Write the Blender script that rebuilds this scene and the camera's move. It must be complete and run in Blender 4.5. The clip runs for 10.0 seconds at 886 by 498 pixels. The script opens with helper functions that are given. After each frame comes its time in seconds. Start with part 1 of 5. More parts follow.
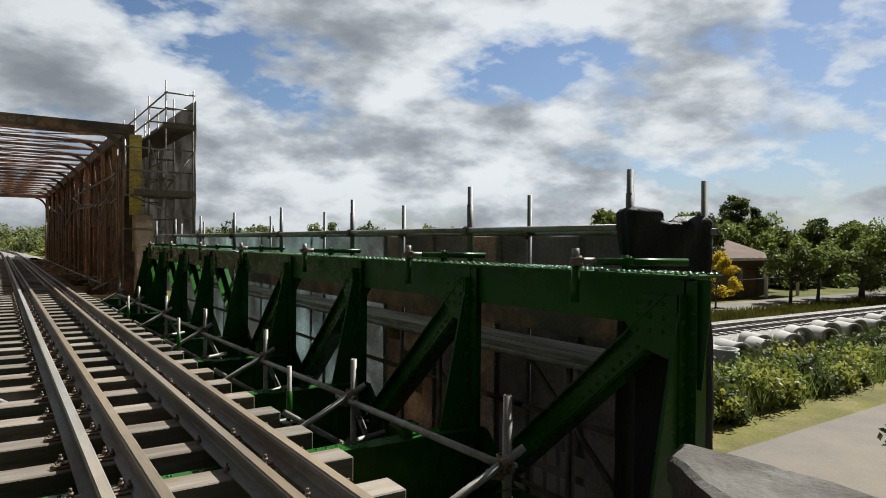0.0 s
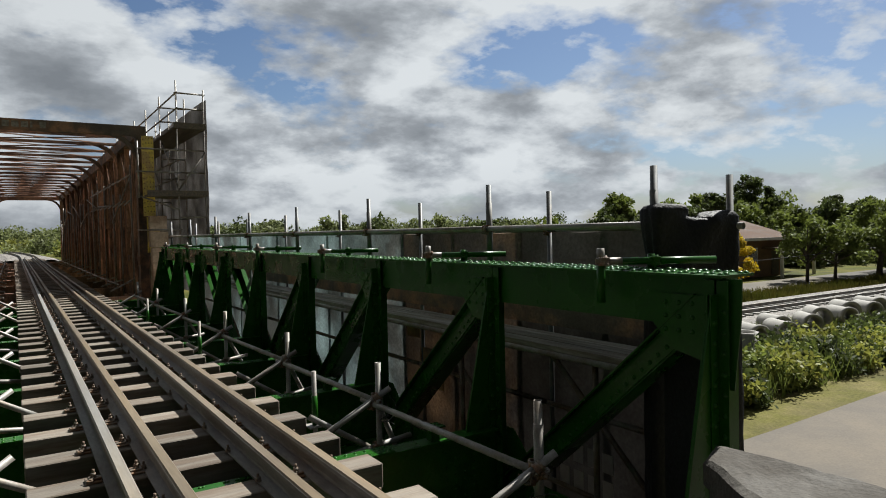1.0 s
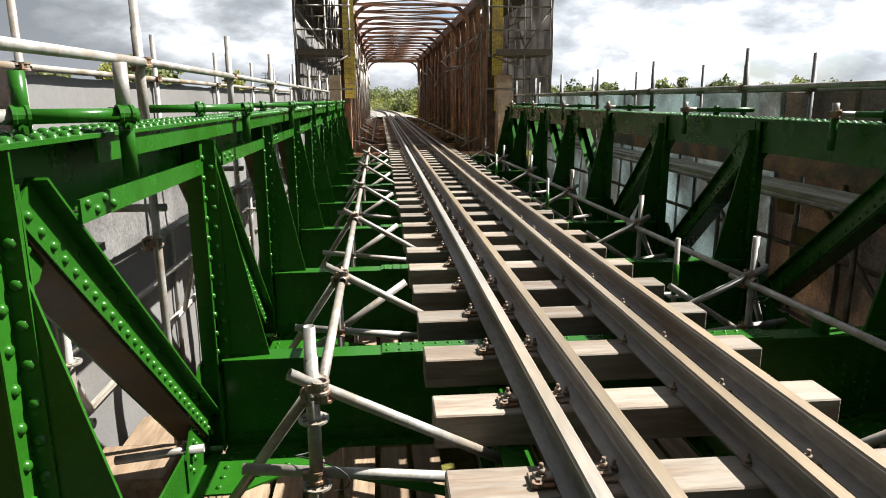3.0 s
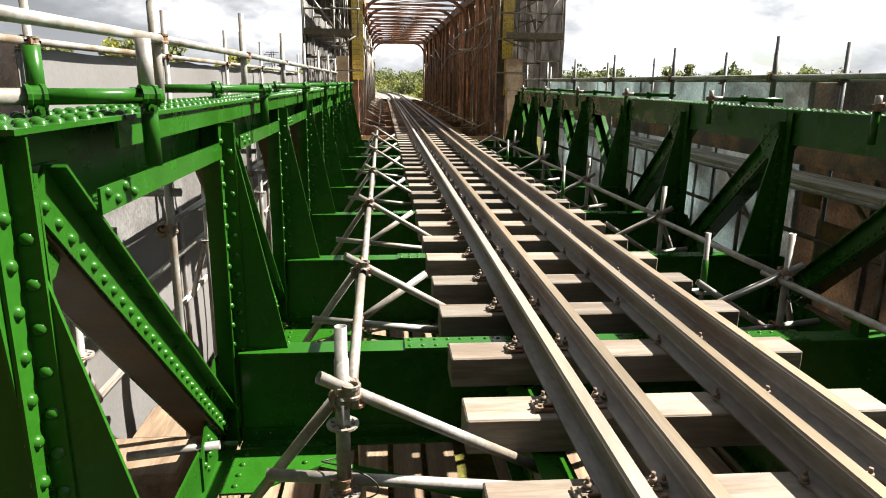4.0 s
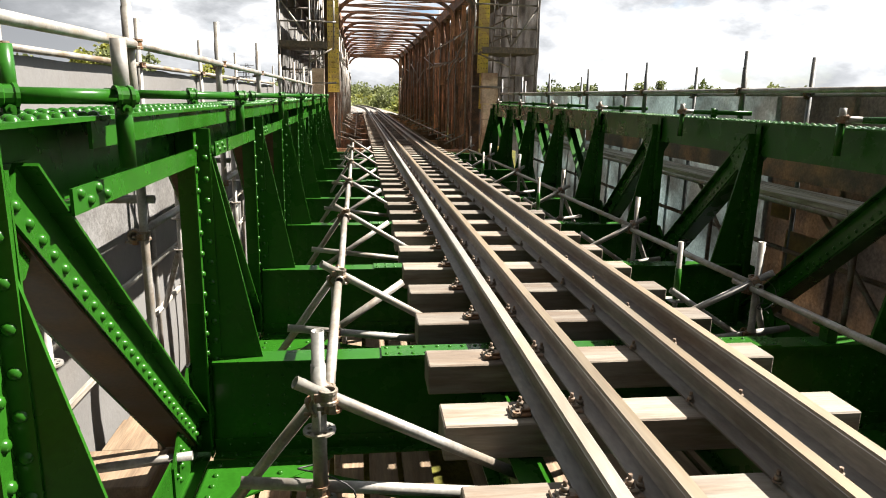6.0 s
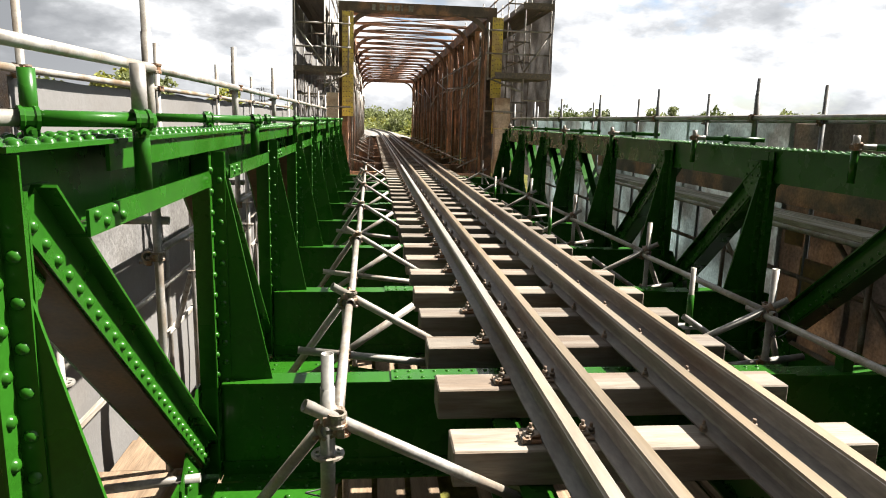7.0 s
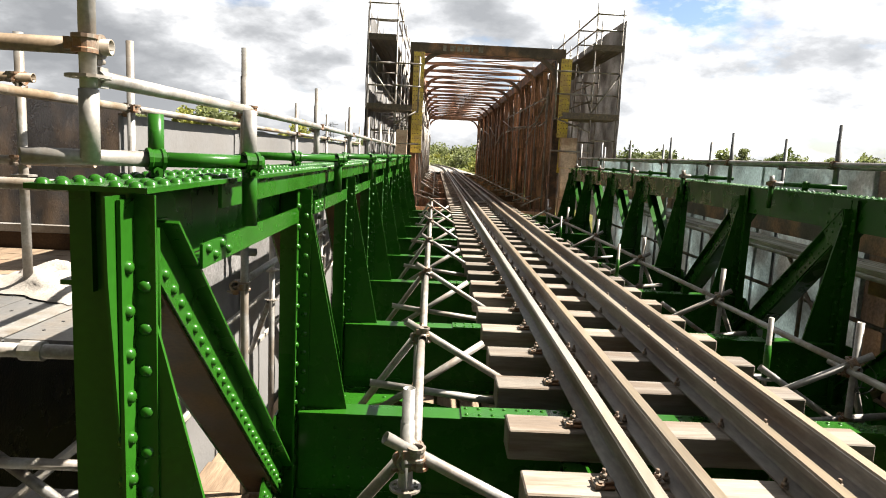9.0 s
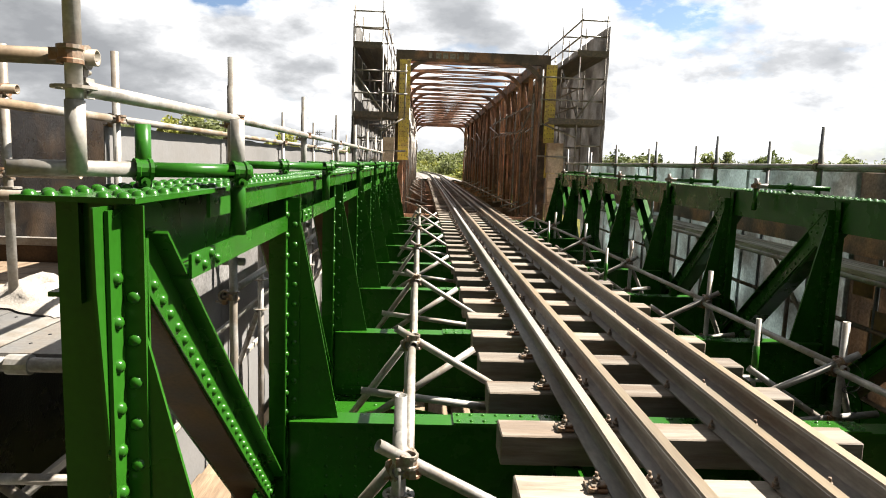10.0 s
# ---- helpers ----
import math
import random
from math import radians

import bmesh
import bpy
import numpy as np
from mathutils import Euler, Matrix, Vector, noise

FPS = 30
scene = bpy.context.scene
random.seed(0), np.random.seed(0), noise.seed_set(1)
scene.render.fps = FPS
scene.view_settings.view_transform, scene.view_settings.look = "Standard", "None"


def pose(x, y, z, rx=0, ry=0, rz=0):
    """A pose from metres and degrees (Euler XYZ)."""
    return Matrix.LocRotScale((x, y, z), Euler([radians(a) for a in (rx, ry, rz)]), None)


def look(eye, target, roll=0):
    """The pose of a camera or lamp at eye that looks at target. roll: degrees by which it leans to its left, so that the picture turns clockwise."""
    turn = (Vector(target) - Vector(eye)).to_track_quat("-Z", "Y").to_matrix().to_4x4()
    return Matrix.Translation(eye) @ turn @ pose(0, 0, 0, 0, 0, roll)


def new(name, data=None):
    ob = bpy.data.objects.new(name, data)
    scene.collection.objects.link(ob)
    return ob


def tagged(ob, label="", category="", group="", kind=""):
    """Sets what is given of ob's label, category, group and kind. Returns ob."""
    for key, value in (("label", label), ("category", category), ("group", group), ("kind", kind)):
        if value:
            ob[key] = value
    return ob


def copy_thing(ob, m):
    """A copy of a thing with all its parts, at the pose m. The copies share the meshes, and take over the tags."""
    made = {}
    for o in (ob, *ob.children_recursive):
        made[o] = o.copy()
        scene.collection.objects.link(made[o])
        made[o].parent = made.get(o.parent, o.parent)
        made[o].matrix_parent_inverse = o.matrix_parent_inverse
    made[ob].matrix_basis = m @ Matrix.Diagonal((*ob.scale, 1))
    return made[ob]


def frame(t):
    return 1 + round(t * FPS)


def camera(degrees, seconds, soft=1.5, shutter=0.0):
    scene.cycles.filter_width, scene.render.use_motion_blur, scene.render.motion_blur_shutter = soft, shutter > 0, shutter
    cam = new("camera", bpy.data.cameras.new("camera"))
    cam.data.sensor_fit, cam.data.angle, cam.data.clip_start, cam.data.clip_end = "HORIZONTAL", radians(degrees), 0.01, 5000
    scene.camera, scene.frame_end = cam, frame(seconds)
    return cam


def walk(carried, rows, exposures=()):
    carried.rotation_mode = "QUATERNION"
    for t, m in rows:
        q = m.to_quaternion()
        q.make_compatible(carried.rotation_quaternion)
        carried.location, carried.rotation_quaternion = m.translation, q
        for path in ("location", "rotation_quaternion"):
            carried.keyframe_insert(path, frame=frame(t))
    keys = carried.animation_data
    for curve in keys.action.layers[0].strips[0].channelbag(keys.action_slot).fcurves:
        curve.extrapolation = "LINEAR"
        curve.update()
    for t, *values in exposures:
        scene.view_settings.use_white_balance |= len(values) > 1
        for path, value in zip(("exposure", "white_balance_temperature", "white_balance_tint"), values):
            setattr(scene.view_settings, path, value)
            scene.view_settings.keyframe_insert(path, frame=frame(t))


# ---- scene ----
# seconds, stops, kelvin, tint
EXPOSURES = [(0.0, 1.2, 6120, 7), (0.5, 1.02, 6120, 7), (1.1, 1.08, 6120, 7), (1.6, 1.3, 6080, 7), (2.2, 1.87, 5950, 9), (2.7, 1.97, 6100, 9), (3.8, 2.22, 6530, 10), (4.5, 2.25, 6530, 10), (5.5, 2.25, 6530, 10), (10.0, 2.3, 6600, 10)]
cam = camera(67.87, 10.0, soft=1.0)
# seconds, x, y, z, and the turn about x, y, z in degrees; z = 0 is the rail head, x = 0 the middle of the track
PATH = [
    (0, -0.9564, 0.2167, 1.2395, 89.43, -0.512, -34.112),
    (0.5, -0.9675, 0.2646, 1.2977, 88.642, -0.017, -36.99),
    (1, -0.9972, 0.2886, 1.3414, 88.411, 1.272, -33.16),
    (1.5, -1.0795, 0.3424, 1.3024, 86.623, 1.455, -18.045),
    (2, -1.1809, 0.4081, 1.2975, 84.159, 0.972, -9.642),
    (2.5, -1.2068, 0.507, 1.2701, 80.85, -1.105, -6.345),
    (2.7, -1.1793, 0.5822, 1.2485, 78.671, 0.133, -5.805),
    (3.8, -1.3187, 0.8389, 1.256, 76.092, -0.06, -4.558),
    (4, -1.3329, 0.8684, 1.2579, 75.784, -0.751, -5.073),
    (4.5, -1.3563, 0.8709, 1.265, 78.999, -1.377, -5.426),
    (5, -1.3544, 0.8472, 1.2455, 78.395, -0.993, -6.391),
    (5.5, -1.3425, 0.8568, 1.2219, 76.323, -1.241, -7.187),
    (7, -1.341, 0.8532, 1.2272, 79.009, -1.594, -6.064),
    (7.5, -1.4, 0.8288, 1.1772, 77.427, -1.807, -1.912),
    (8, -1.4378, 0.7928, 1.2145, 81.044, -3.33, -0.713),
    (8.5, -1.4444, 0.7767, 1.2399, 81.896, -3.854, -0.046),
    (9, -1.4362, 0.782, 1.2583, 81.901, -2.697, -0.646),
    (9.5, -1.4329, 0.7811, 1.2575, 82.246, -2.428, -0.769),
    (10, -1.441, 0.7776, 1.2572, 82.525, -1.98, -1.757),
]
walk(cam, [(t, pose(*p)) for t, *p in PATH], EXPOSURES)

# ---- world, sun ----
SUN_AZ, SUN_EL = 77.0, 50.0  # degrees clockwise from +y, above the horizon


def build_world():
    w = bpy.data.worlds.new("sky")
    scene.world = w
    w.use_nodes = True
    nt = w.node_tree
    n, l = nt.nodes, nt.links
    n.clear()
    out = n.new("ShaderNodeOutputWorld")
    bg = n.new("ShaderNodeBackground")
    sky = n.new("ShaderNodeTexSky")
    sky.sky_type = "NISHITA"
    sky.sun_disc = False
    sky.sun_elevation = radians(SUN_EL)
    sky.sun_rotation = radians(SUN_AZ)
    co = n.new("ShaderNodeTexCoord")
    sep = n.new("ShaderNodeSeparateXYZ")
    l.new(co.outputs["Generated"], sep.inputs[0])

    def m(op, a, b=None, clamp=False):
        k = n.new("ShaderNodeMath")
        k.operation, k.use_clamp = op, clamp
        for i, v in enumerate((a, b)):
            if v is None:
                continue
            if isinstance(v, (int, float)):
                k.inputs[i].default_value = v
            else:
                l.new(v, k.inputs[i])
        return k.outputs[0]

    up = m("MAXIMUM", sep.outputs[2], 0.0)
    den = m("ADD", up, 0.50)
    cx, cy = m("DIVIDE", sep.outputs[0], den), m("DIVIDE", sep.outputs[1], den)
    flat = n.new("ShaderNodeCombineXYZ")
    l.new(cx, flat.inputs[0]), l.new(cy, flat.inputs[1]), l.new(m("MULTIPLY", up, 2.0), flat.inputs[2])

    def noise_at(scale, detail, rough, offset):
        mp = n.new("ShaderNodeMapping")
        mp.inputs["Location"].default_value = offset
        l.new(flat.outputs[0], mp.inputs[0])
        t = n.new("ShaderNodeTexNoise")
        t.inputs["Scale"].default_value, t.inputs["Detail"].default_value, t.inputs["Roughness"].default_value = scale, detail, rough
        l.new(mp.outputs[0], t.inputs["Vector"])
        return t.outputs["Fac"]

    def ramp(v, stops):
        r = n.new("ShaderNodeValToRGB")
        r.color_ramp.elements.remove(r.color_ramp.elements[0])
        for i, (p, c) in enumerate(stops):
            e = r.color_ramp.elements[0] if i == 0 else r.color_ramp.elements.new(p)
            e.position, e.color = p, (*c, 1)
        l.new(v, r.inputs[0])
        return r.outputs[0]

    big = noise_at(3.4, 9, 0.56, (2.2, 0.4, 0))
    wide = noise_at(0.6, 2, 0.5, (5.0, 2.0, 1.0))
    dens = m("ADD", big, m("MULTIPLY", m("SUBTRACT", wide, 0.5), 0.45))
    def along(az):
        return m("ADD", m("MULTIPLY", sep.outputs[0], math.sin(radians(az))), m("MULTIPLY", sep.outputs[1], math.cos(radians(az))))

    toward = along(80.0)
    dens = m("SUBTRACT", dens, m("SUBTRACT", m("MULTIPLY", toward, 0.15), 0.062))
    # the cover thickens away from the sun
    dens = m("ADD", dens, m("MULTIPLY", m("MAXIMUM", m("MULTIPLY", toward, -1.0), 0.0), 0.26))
    dens = m("ADD", dens, m("MULTIPLY", m("MAXIMUM", m("SUBTRACT", 1.0, m("DIVIDE", up, 0.20)), 0.0), 0.06))
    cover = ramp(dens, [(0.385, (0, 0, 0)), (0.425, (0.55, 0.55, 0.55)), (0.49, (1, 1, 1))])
    lit = noise_at(3.4, 9, 0.56, (2.2 + 0.11, 0.4 + 0.03, 0.06))
    relief = m("MULTIPLY", m("SUBTRACT", m("ADD", big, m("MULTIPLY", m("SUBTRACT", wide, 0.5), 0.45)), m("ADD", lit, m("MULTIPLY", m("SUBTRACT", wide, 0.5), 0.45))), 1.6)
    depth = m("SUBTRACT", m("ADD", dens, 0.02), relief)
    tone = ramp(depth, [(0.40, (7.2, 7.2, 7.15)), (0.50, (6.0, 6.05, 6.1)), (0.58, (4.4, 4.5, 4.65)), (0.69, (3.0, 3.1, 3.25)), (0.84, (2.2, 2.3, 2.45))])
    dim = n.new("ShaderNodeMix")
    dim.data_type, dim.blend_type = "RGBA", "MULTIPLY"
    dim.inputs[0].default_value = 1.0
    dim.inputs[7].default_value = (0.62, 0.66, 0.74, 1)
    l.new(sky.outputs[0], dim.inputs[6])
    mix = n.new("ShaderNodeMix")
    mix.data_type = "RGBA"
    l.new(cover, mix.inputs[0]), l.new(dim.outputs[2], mix.inputs[6]), l.new(tone, mix.inputs[7])
    haze = n.new("ShaderNodeMix")
    haze.data_type = "RGBA"
    l.new(m("MULTIPLY", m("SUBTRACT", 1.0, m("DIVIDE", up, 0.10), True), 0.35), haze.inputs[0])
    l.new(mix.outputs[2], haze.inputs[6])
    haze.inputs[7].default_value = (3.8, 3.9, 4.0, 1)
    # sky scaled by direction: brightest north-east, dimmed in the unseen south to cut fill
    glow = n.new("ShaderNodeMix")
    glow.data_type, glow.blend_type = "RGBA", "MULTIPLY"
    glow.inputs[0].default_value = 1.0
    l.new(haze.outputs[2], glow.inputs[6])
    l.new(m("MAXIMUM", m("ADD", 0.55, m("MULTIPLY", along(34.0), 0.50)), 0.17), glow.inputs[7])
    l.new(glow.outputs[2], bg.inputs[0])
    bg.inputs[1].default_value = 0.048
    l.new(bg.outputs[0], out.inputs[0])


build_world()
sun = new("sun", bpy.data.lights.new("sun", "SUN"))
sun.data.energy, sun.data.angle, sun.data.color = 5.0, radians(0.6), (1.0, 0.94, 0.85)
sun.matrix_world = look((0, 0, 30), (-math.sin(radians(SUN_AZ)) * math.cos(radians(SUN_EL)), -math.cos(radians(SUN_AZ)) * math.cos(radians(SUN_EL)), 30 - math.sin(radians(SUN_EL))))


# ---- materials ----
def material(name, base, rough=0.7, metal=0.0, spread=0.25, scale=4.0, fine=60.0, bump=0.15, bump_size=0.01, second=None, amount=0.5, second_scale=1.5, stretch=(1, 1, 1), vary=0.0, coat=0.0, through_light=0.0, sheen_spec=0.5):
    """Base colour with broad and fine variation, an optional second colour in patches, and fine relief."""
    mt = bpy.data.materials.new(name)
    mt.use_nodes = True
    nt = mt.node_tree
    n, l = nt.nodes, nt.links
    bs = n["Principled BSDF"]
    out = n["Material Output"]
    co = n.new("ShaderNodeTexCoord")
    mp = n.new("ShaderNodeMapping")
    mp.inputs["Scale"].default_value = stretch
    l.new(co.outputs["Object"], mp.inputs[0])
    vec = mp.outputs[0]
    if vary:
        info = n.new("ShaderNodeObjectInfo")
        add = n.new("ShaderNodeVectorMath")
        add.operation = "ADD"
        mul = n.new("ShaderNodeMath")
        mul.operation = "MULTIPLY"
        mul.inputs[1].default_value = 37.0
        l.new(info.outputs["Random"], mul.inputs[0])
        l.new(vec, add.inputs[0]), l.new(mul.outputs[0], add.inputs[1])
        vec = add.outputs[0]

    def tex(sc, det, ro=0.55):
        t = n.new("ShaderNodeTexNoise")
        t.inputs["Scale"].default_value, t.inputs["Detail"].default_value, t.inputs["Roughness"].default_value = sc, det, ro
        l.new(vec, t.inputs["Vector"])
        return t.outputs["Fac"]

    def rng(v, lo, hi, a=0.3, b=0.7):
        r = n.new("ShaderNodeMapRange")
        r.inputs[1].default_value, r.inputs[2].default_value, r.inputs[3].default_value, r.inputs[4].default_value = a, b, lo, hi
        l.new(v, r.inputs[0])
        return r.outputs[0]

    def mixc(fac, a, b, kind="MIX"):
        x = n.new("ShaderNodeMix")
        x.data_type, x.blend_type = "RGBA", kind
        for i, v in ((0, fac), (6, a), (7, b)):
            if isinstance(v, (int, float)):
                x.inputs[i].default_value = v
            elif isinstance(v, tuple):
                x.inputs[i].default_value = (*v, 1)
            else:
                l.new(v, x.inputs[i])
        return x.outputs[2]

    broad, grain = tex(scale, 5), tex(fine, 3)
    col = base
    if second:
        col = mixc(rng(tex(second_scale, 7, 0.62), 0, 1, 0.62 - 0.25 * amount - 0.08, 0.62 - 0.25 * amount + 0.08), base, second)
    g = n.new("ShaderNodeMath")
    g.operation = "MULTIPLY"
    l.new(rng(broad, 1 - spread, 1 + spread), g.inputs[0]), l.new(rng(grain, 1 - spread * 0.6, 1 + spread * 0.6), g.inputs[1])
    val = g.outputs[0]
    if vary:
        h = n.new("ShaderNodeMath")
        h.operation = "MULTIPLY"
        l.new(val, h.inputs[0]), l.new(rng(info.outputs["Random"], 1 - vary, 1 + vary, 0, 1), h.inputs[1])
        val = h.outputs[0]
    col = mixc(1.0, col, val, "MULTIPLY")
    l.new(col, bs.inputs["Base Color"])
    l.new(rng(broad, max(rough - 0.12, 0.04), min(rough + 0.12, 1)), bs.inputs["Roughness"])
    bs.inputs["Metallic"].default_value = metal
    bs.inputs["Specular IOR Level"].default_value = sheen_spec
    if coat:
        bs.inputs["Coat Weight"].default_value, bs.inputs["Coat Roughness"].default_value = coat, 0.15
    if bump:
        b = n.new("ShaderNodeBump")
        b.inputs["Strength"].default_value, b.inputs["Distance"].default_value = bump, bump_size
        a = n.new("ShaderNodeMath")
        a.operation = "ADD"
        l.new(grain, a.inputs[0]), l.new(broad, a.inputs[1])
        l.new(a.outputs[0], b.inputs["Height"]), l.new(b.outputs[0], bs.inputs["Normal"])
    if through_light:
        tr = n.new("ShaderNodeBsdfTranslucent")
        l.new(col, tr.inputs[0])
        ms = n.new("ShaderNodeMixShader")
        ms.inputs[0].default_value = through_light
        l.new(bs.outputs[0], ms.inputs[1]), l.new(tr.outputs[0], ms.inputs[2]), l.new(ms.outputs[0], out.inputs[0])
    return mt


GREEN = material("green_paint", (0.0129, 0.0717, 0.0052), 0.28, 0, 0.18, 3, 45, 0.07, 0.004, second=(0.0095, 0.0549, 0.0040), amount=0.25, sheen_spec=0.22)
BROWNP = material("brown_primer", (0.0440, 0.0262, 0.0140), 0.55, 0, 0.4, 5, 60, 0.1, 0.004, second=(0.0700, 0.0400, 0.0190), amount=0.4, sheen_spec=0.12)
RUST = material("rusted_iron", (0.1584, 0.1109, 0.0866), 0.9, 0, 0.55, 3, 40, 0.35, 0.01, second=(0.3802, 0.2165, 0.1373), amount=0.42, second_scale=2.2, stretch=(1, 1, 0.3), vary=0.6, sheen_spec=0.2)
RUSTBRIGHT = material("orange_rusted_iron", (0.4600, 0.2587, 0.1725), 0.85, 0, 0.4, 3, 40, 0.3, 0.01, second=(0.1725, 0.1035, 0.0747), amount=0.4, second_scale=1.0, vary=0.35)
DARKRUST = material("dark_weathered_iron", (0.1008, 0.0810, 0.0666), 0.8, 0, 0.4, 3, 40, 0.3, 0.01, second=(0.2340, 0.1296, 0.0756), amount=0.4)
STEEL = material("galvanised_tube", (0.2392, 0.2320, 0.2146), 0.5, 0.25, 0.25, 6, 70, 0.08, 0.003, second=(0.1711, 0.1450, 0.1160), amount=0.4, second_scale=5)
STEELOLD = material("rust_stained_tube", (0.1593, 0.1107, 0.0648), 0.6, 0.15, 0.3, 6, 70, 0.12, 0.003, second=(0.1823, 0.1674, 0.1431), amount=0.5, second_scale=3)
# galvanised tube with the backlit shade of the right-hand posts put into its colour
STEELBACKLIT = material("backlit_grey_tube", (0.0837, 0.0918, 0.0972), 0.55, 0.2, 0.25, 6, 70, 0.08, 0.003, second=(0.1283, 0.1188, 0.1053), amount=0.35, second_scale=5)
COUPLER = material("coupler_steel", (0.1701, 0.1474, 0.1191), 0.6, 0.35, 0.3, 20, 120, 0.15, 0.003, second=(0.1474, 0.0737, 0.0340), amount=0.45, second_scale=12)
RAILSIDE = material("rail_side_oxide", (0.158, 0.147, 0.134), 0.6, 0.12, 0.35, 3, 50, 0.2, 0.004, second=(0.092, 0.068, 0.050), amount=0.45, second_scale=2, stretch=(1, 0.25, 1))
RAILHEAD = material("rail_head_worn", (0.2480, 0.2428, 0.2281), 0.48, 0.3, 0.2, 4, 60, 0.1, 0.002, second=(0.1900, 0.1583, 0.1182), amount=0.35, second_scale=1.2, stretch=(1, 0.1, 1))
GUARDHEAD = material("guard_rail_head", (0.1504, 0.1138, 0.0688), 0.55, 0.25, 0.2, 4, 60, 0.1, 0.002, second=(0.1612, 0.1397, 0.1096), amount=0.4, second_scale=1.2, stretch=(1, 0.1, 1))
TIMBER = material("weathered_sleeper_timber", (0.1556, 0.1341, 0.1082), 0.85, 0, 0.16, 2.0, 8, 0.5, 0.007, second=(0.1059, 0.0789, 0.0563), amount=0.4, second_scale=1.3, stretch=(0.9, 7, 7), vary=0.32)
BOARD = material("scaffold_board", (0.1905, 0.1361, 0.0862), 0.8, 0, 0.25, 2.5, 14, 0.4, 0.005, second=(0.1361, 0.0907, 0.0544), amount=0.4, stretch=(8, 0.7, 8), vary=0.2)
TARP = material("grey_tarpaulin", (0.1518, 0.1485, 0.1452), 0.6, 0, 0.1, 1.2, 30, 0.25, 0.01, through_light=0.12, second=(0.1188, 0.1122, 0.1056), amount=0.3, second_scale=0.6)
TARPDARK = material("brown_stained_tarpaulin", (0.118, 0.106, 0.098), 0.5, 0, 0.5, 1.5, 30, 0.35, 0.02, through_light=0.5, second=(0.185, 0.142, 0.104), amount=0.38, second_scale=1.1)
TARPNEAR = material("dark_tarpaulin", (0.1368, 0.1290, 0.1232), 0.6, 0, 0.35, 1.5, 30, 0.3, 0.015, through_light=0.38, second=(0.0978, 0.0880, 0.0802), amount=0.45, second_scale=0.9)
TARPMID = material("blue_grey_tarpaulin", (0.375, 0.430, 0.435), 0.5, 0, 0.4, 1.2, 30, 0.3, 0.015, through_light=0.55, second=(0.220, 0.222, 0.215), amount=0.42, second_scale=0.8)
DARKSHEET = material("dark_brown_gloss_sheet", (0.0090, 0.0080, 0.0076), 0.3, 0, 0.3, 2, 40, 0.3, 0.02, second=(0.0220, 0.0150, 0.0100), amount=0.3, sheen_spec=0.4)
BLACKTARP = material("black_plastic_sheet", (0.0150, 0.0150, 0.0168), 0.6, 0, 0.35, 2, 40, 0.5, 0.02, sheen_spec=0.15)
NET = material("dark_mesh_sheet", (0.270, 0.265, 0.262), 0.85, 0, 0.4, 1.0, 30, 0.4, 0.02, second=(0.165, 0.158, 0.150), amount=0.45, second_scale=0.8, through_light=0.5)
YELLOW = material("yellow_painted_plate", (0.780, 0.610, 0.110), 0.7, 0, 0.3, 3, 40, 0.2, 0.006, second=(0.400, 0.290, 0.120), amount=0.45, second_scale=3.0)
CREAM = material("pale_stone", (0.5320, 0.4200, 0.3080), 0.9, 0, 0.3, 2, 25, 0.5, 0.02, second=(0.3080, 0.2100, 0.1400), amount=0.45)
STONE = material("weathered_concrete", (0.0629, 0.0557, 0.0459), 0.9, 0, 0.35, 3, 40, 0.5, 0.015, second=(0.0338, 0.0290, 0.0233), amount=0.45, second_scale=3)
CONCRETE = material("pipe_concrete", (0.2352, 0.2262, 0.2072), 0.85, 0, 0.15, 2, 30, 0.2, 0.01)
ROAD = material("pale_asphalt_road", (0.1210, 0.1091, 0.0952), 0.95, 0, 0.14, 0.4, 25, 0.2, 0.01, second=(0.1389, 0.1210, 0.0992), amount=0.4, second_scale=0.2, sheen_spec=0.1)
STREET = material("grey_street", (0.1190, 0.1122, 0.1020), 0.95, 0, 0.14, 0.4, 25, 0.2, 0.01, second=(0.1394, 0.1258, 0.1054), amount=0.4, second_scale=0.2, sheen_spec=0.05)
VERGE = material("verge_blades", (0.0717, 0.0768, 0.0128), 0.9, 0, 0.4, 0.5, 12, 0, second=(0.1024, 0.0922, 0.0205), amount=0.4, second_scale=0.6, through_light=0.2, sheen_spec=0.1)
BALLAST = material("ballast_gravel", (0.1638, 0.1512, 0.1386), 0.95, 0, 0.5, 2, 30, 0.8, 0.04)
DARKBALLAST = material("low_bounce_gravel", (0.0389, 0.0348, 0.0308), 0.95, 0, 0.5, 6, 40, 0.9, 0.04, sheen_spec=0.2)
# paler, greyer foliage: the haze of distance is put into the colour
LEAFFAR = material("foliage_far_hazed", (0.1404, 0.1615, 0.0632), 0.8, 0, 0.4, 0.3, 5, 0, through_light=0.4)
GRASS = material("rough_grass", (0.0496, 0.0556, 0.0089), 0.95, 0, 0.4, 0.5, 12, 0.6, 0.05, second=(0.0774, 0.0714, 0.0179), amount=0.5, second_scale=0.25, sheen_spec=0.08)
EARTH = material("earth", (0.1418, 0.1021, 0.0624), 0.95, 0, 0.4, 1.5, 20, 0.6, 0.04, second=(0.1928, 0.1418, 0.0907), amount=0.4)
LEAF = material("foliage_mid", (0.1242, 0.1536, 0.0323), 0.7, 0, 0.45, 0.8, 9, 0, through_light=0.35)
LEAFDARK = material("foliage_dark", (0.0585, 0.0772, 0.0210), 0.75, 0, 0.45, 0.6, 9, 0, through_light=0.3)
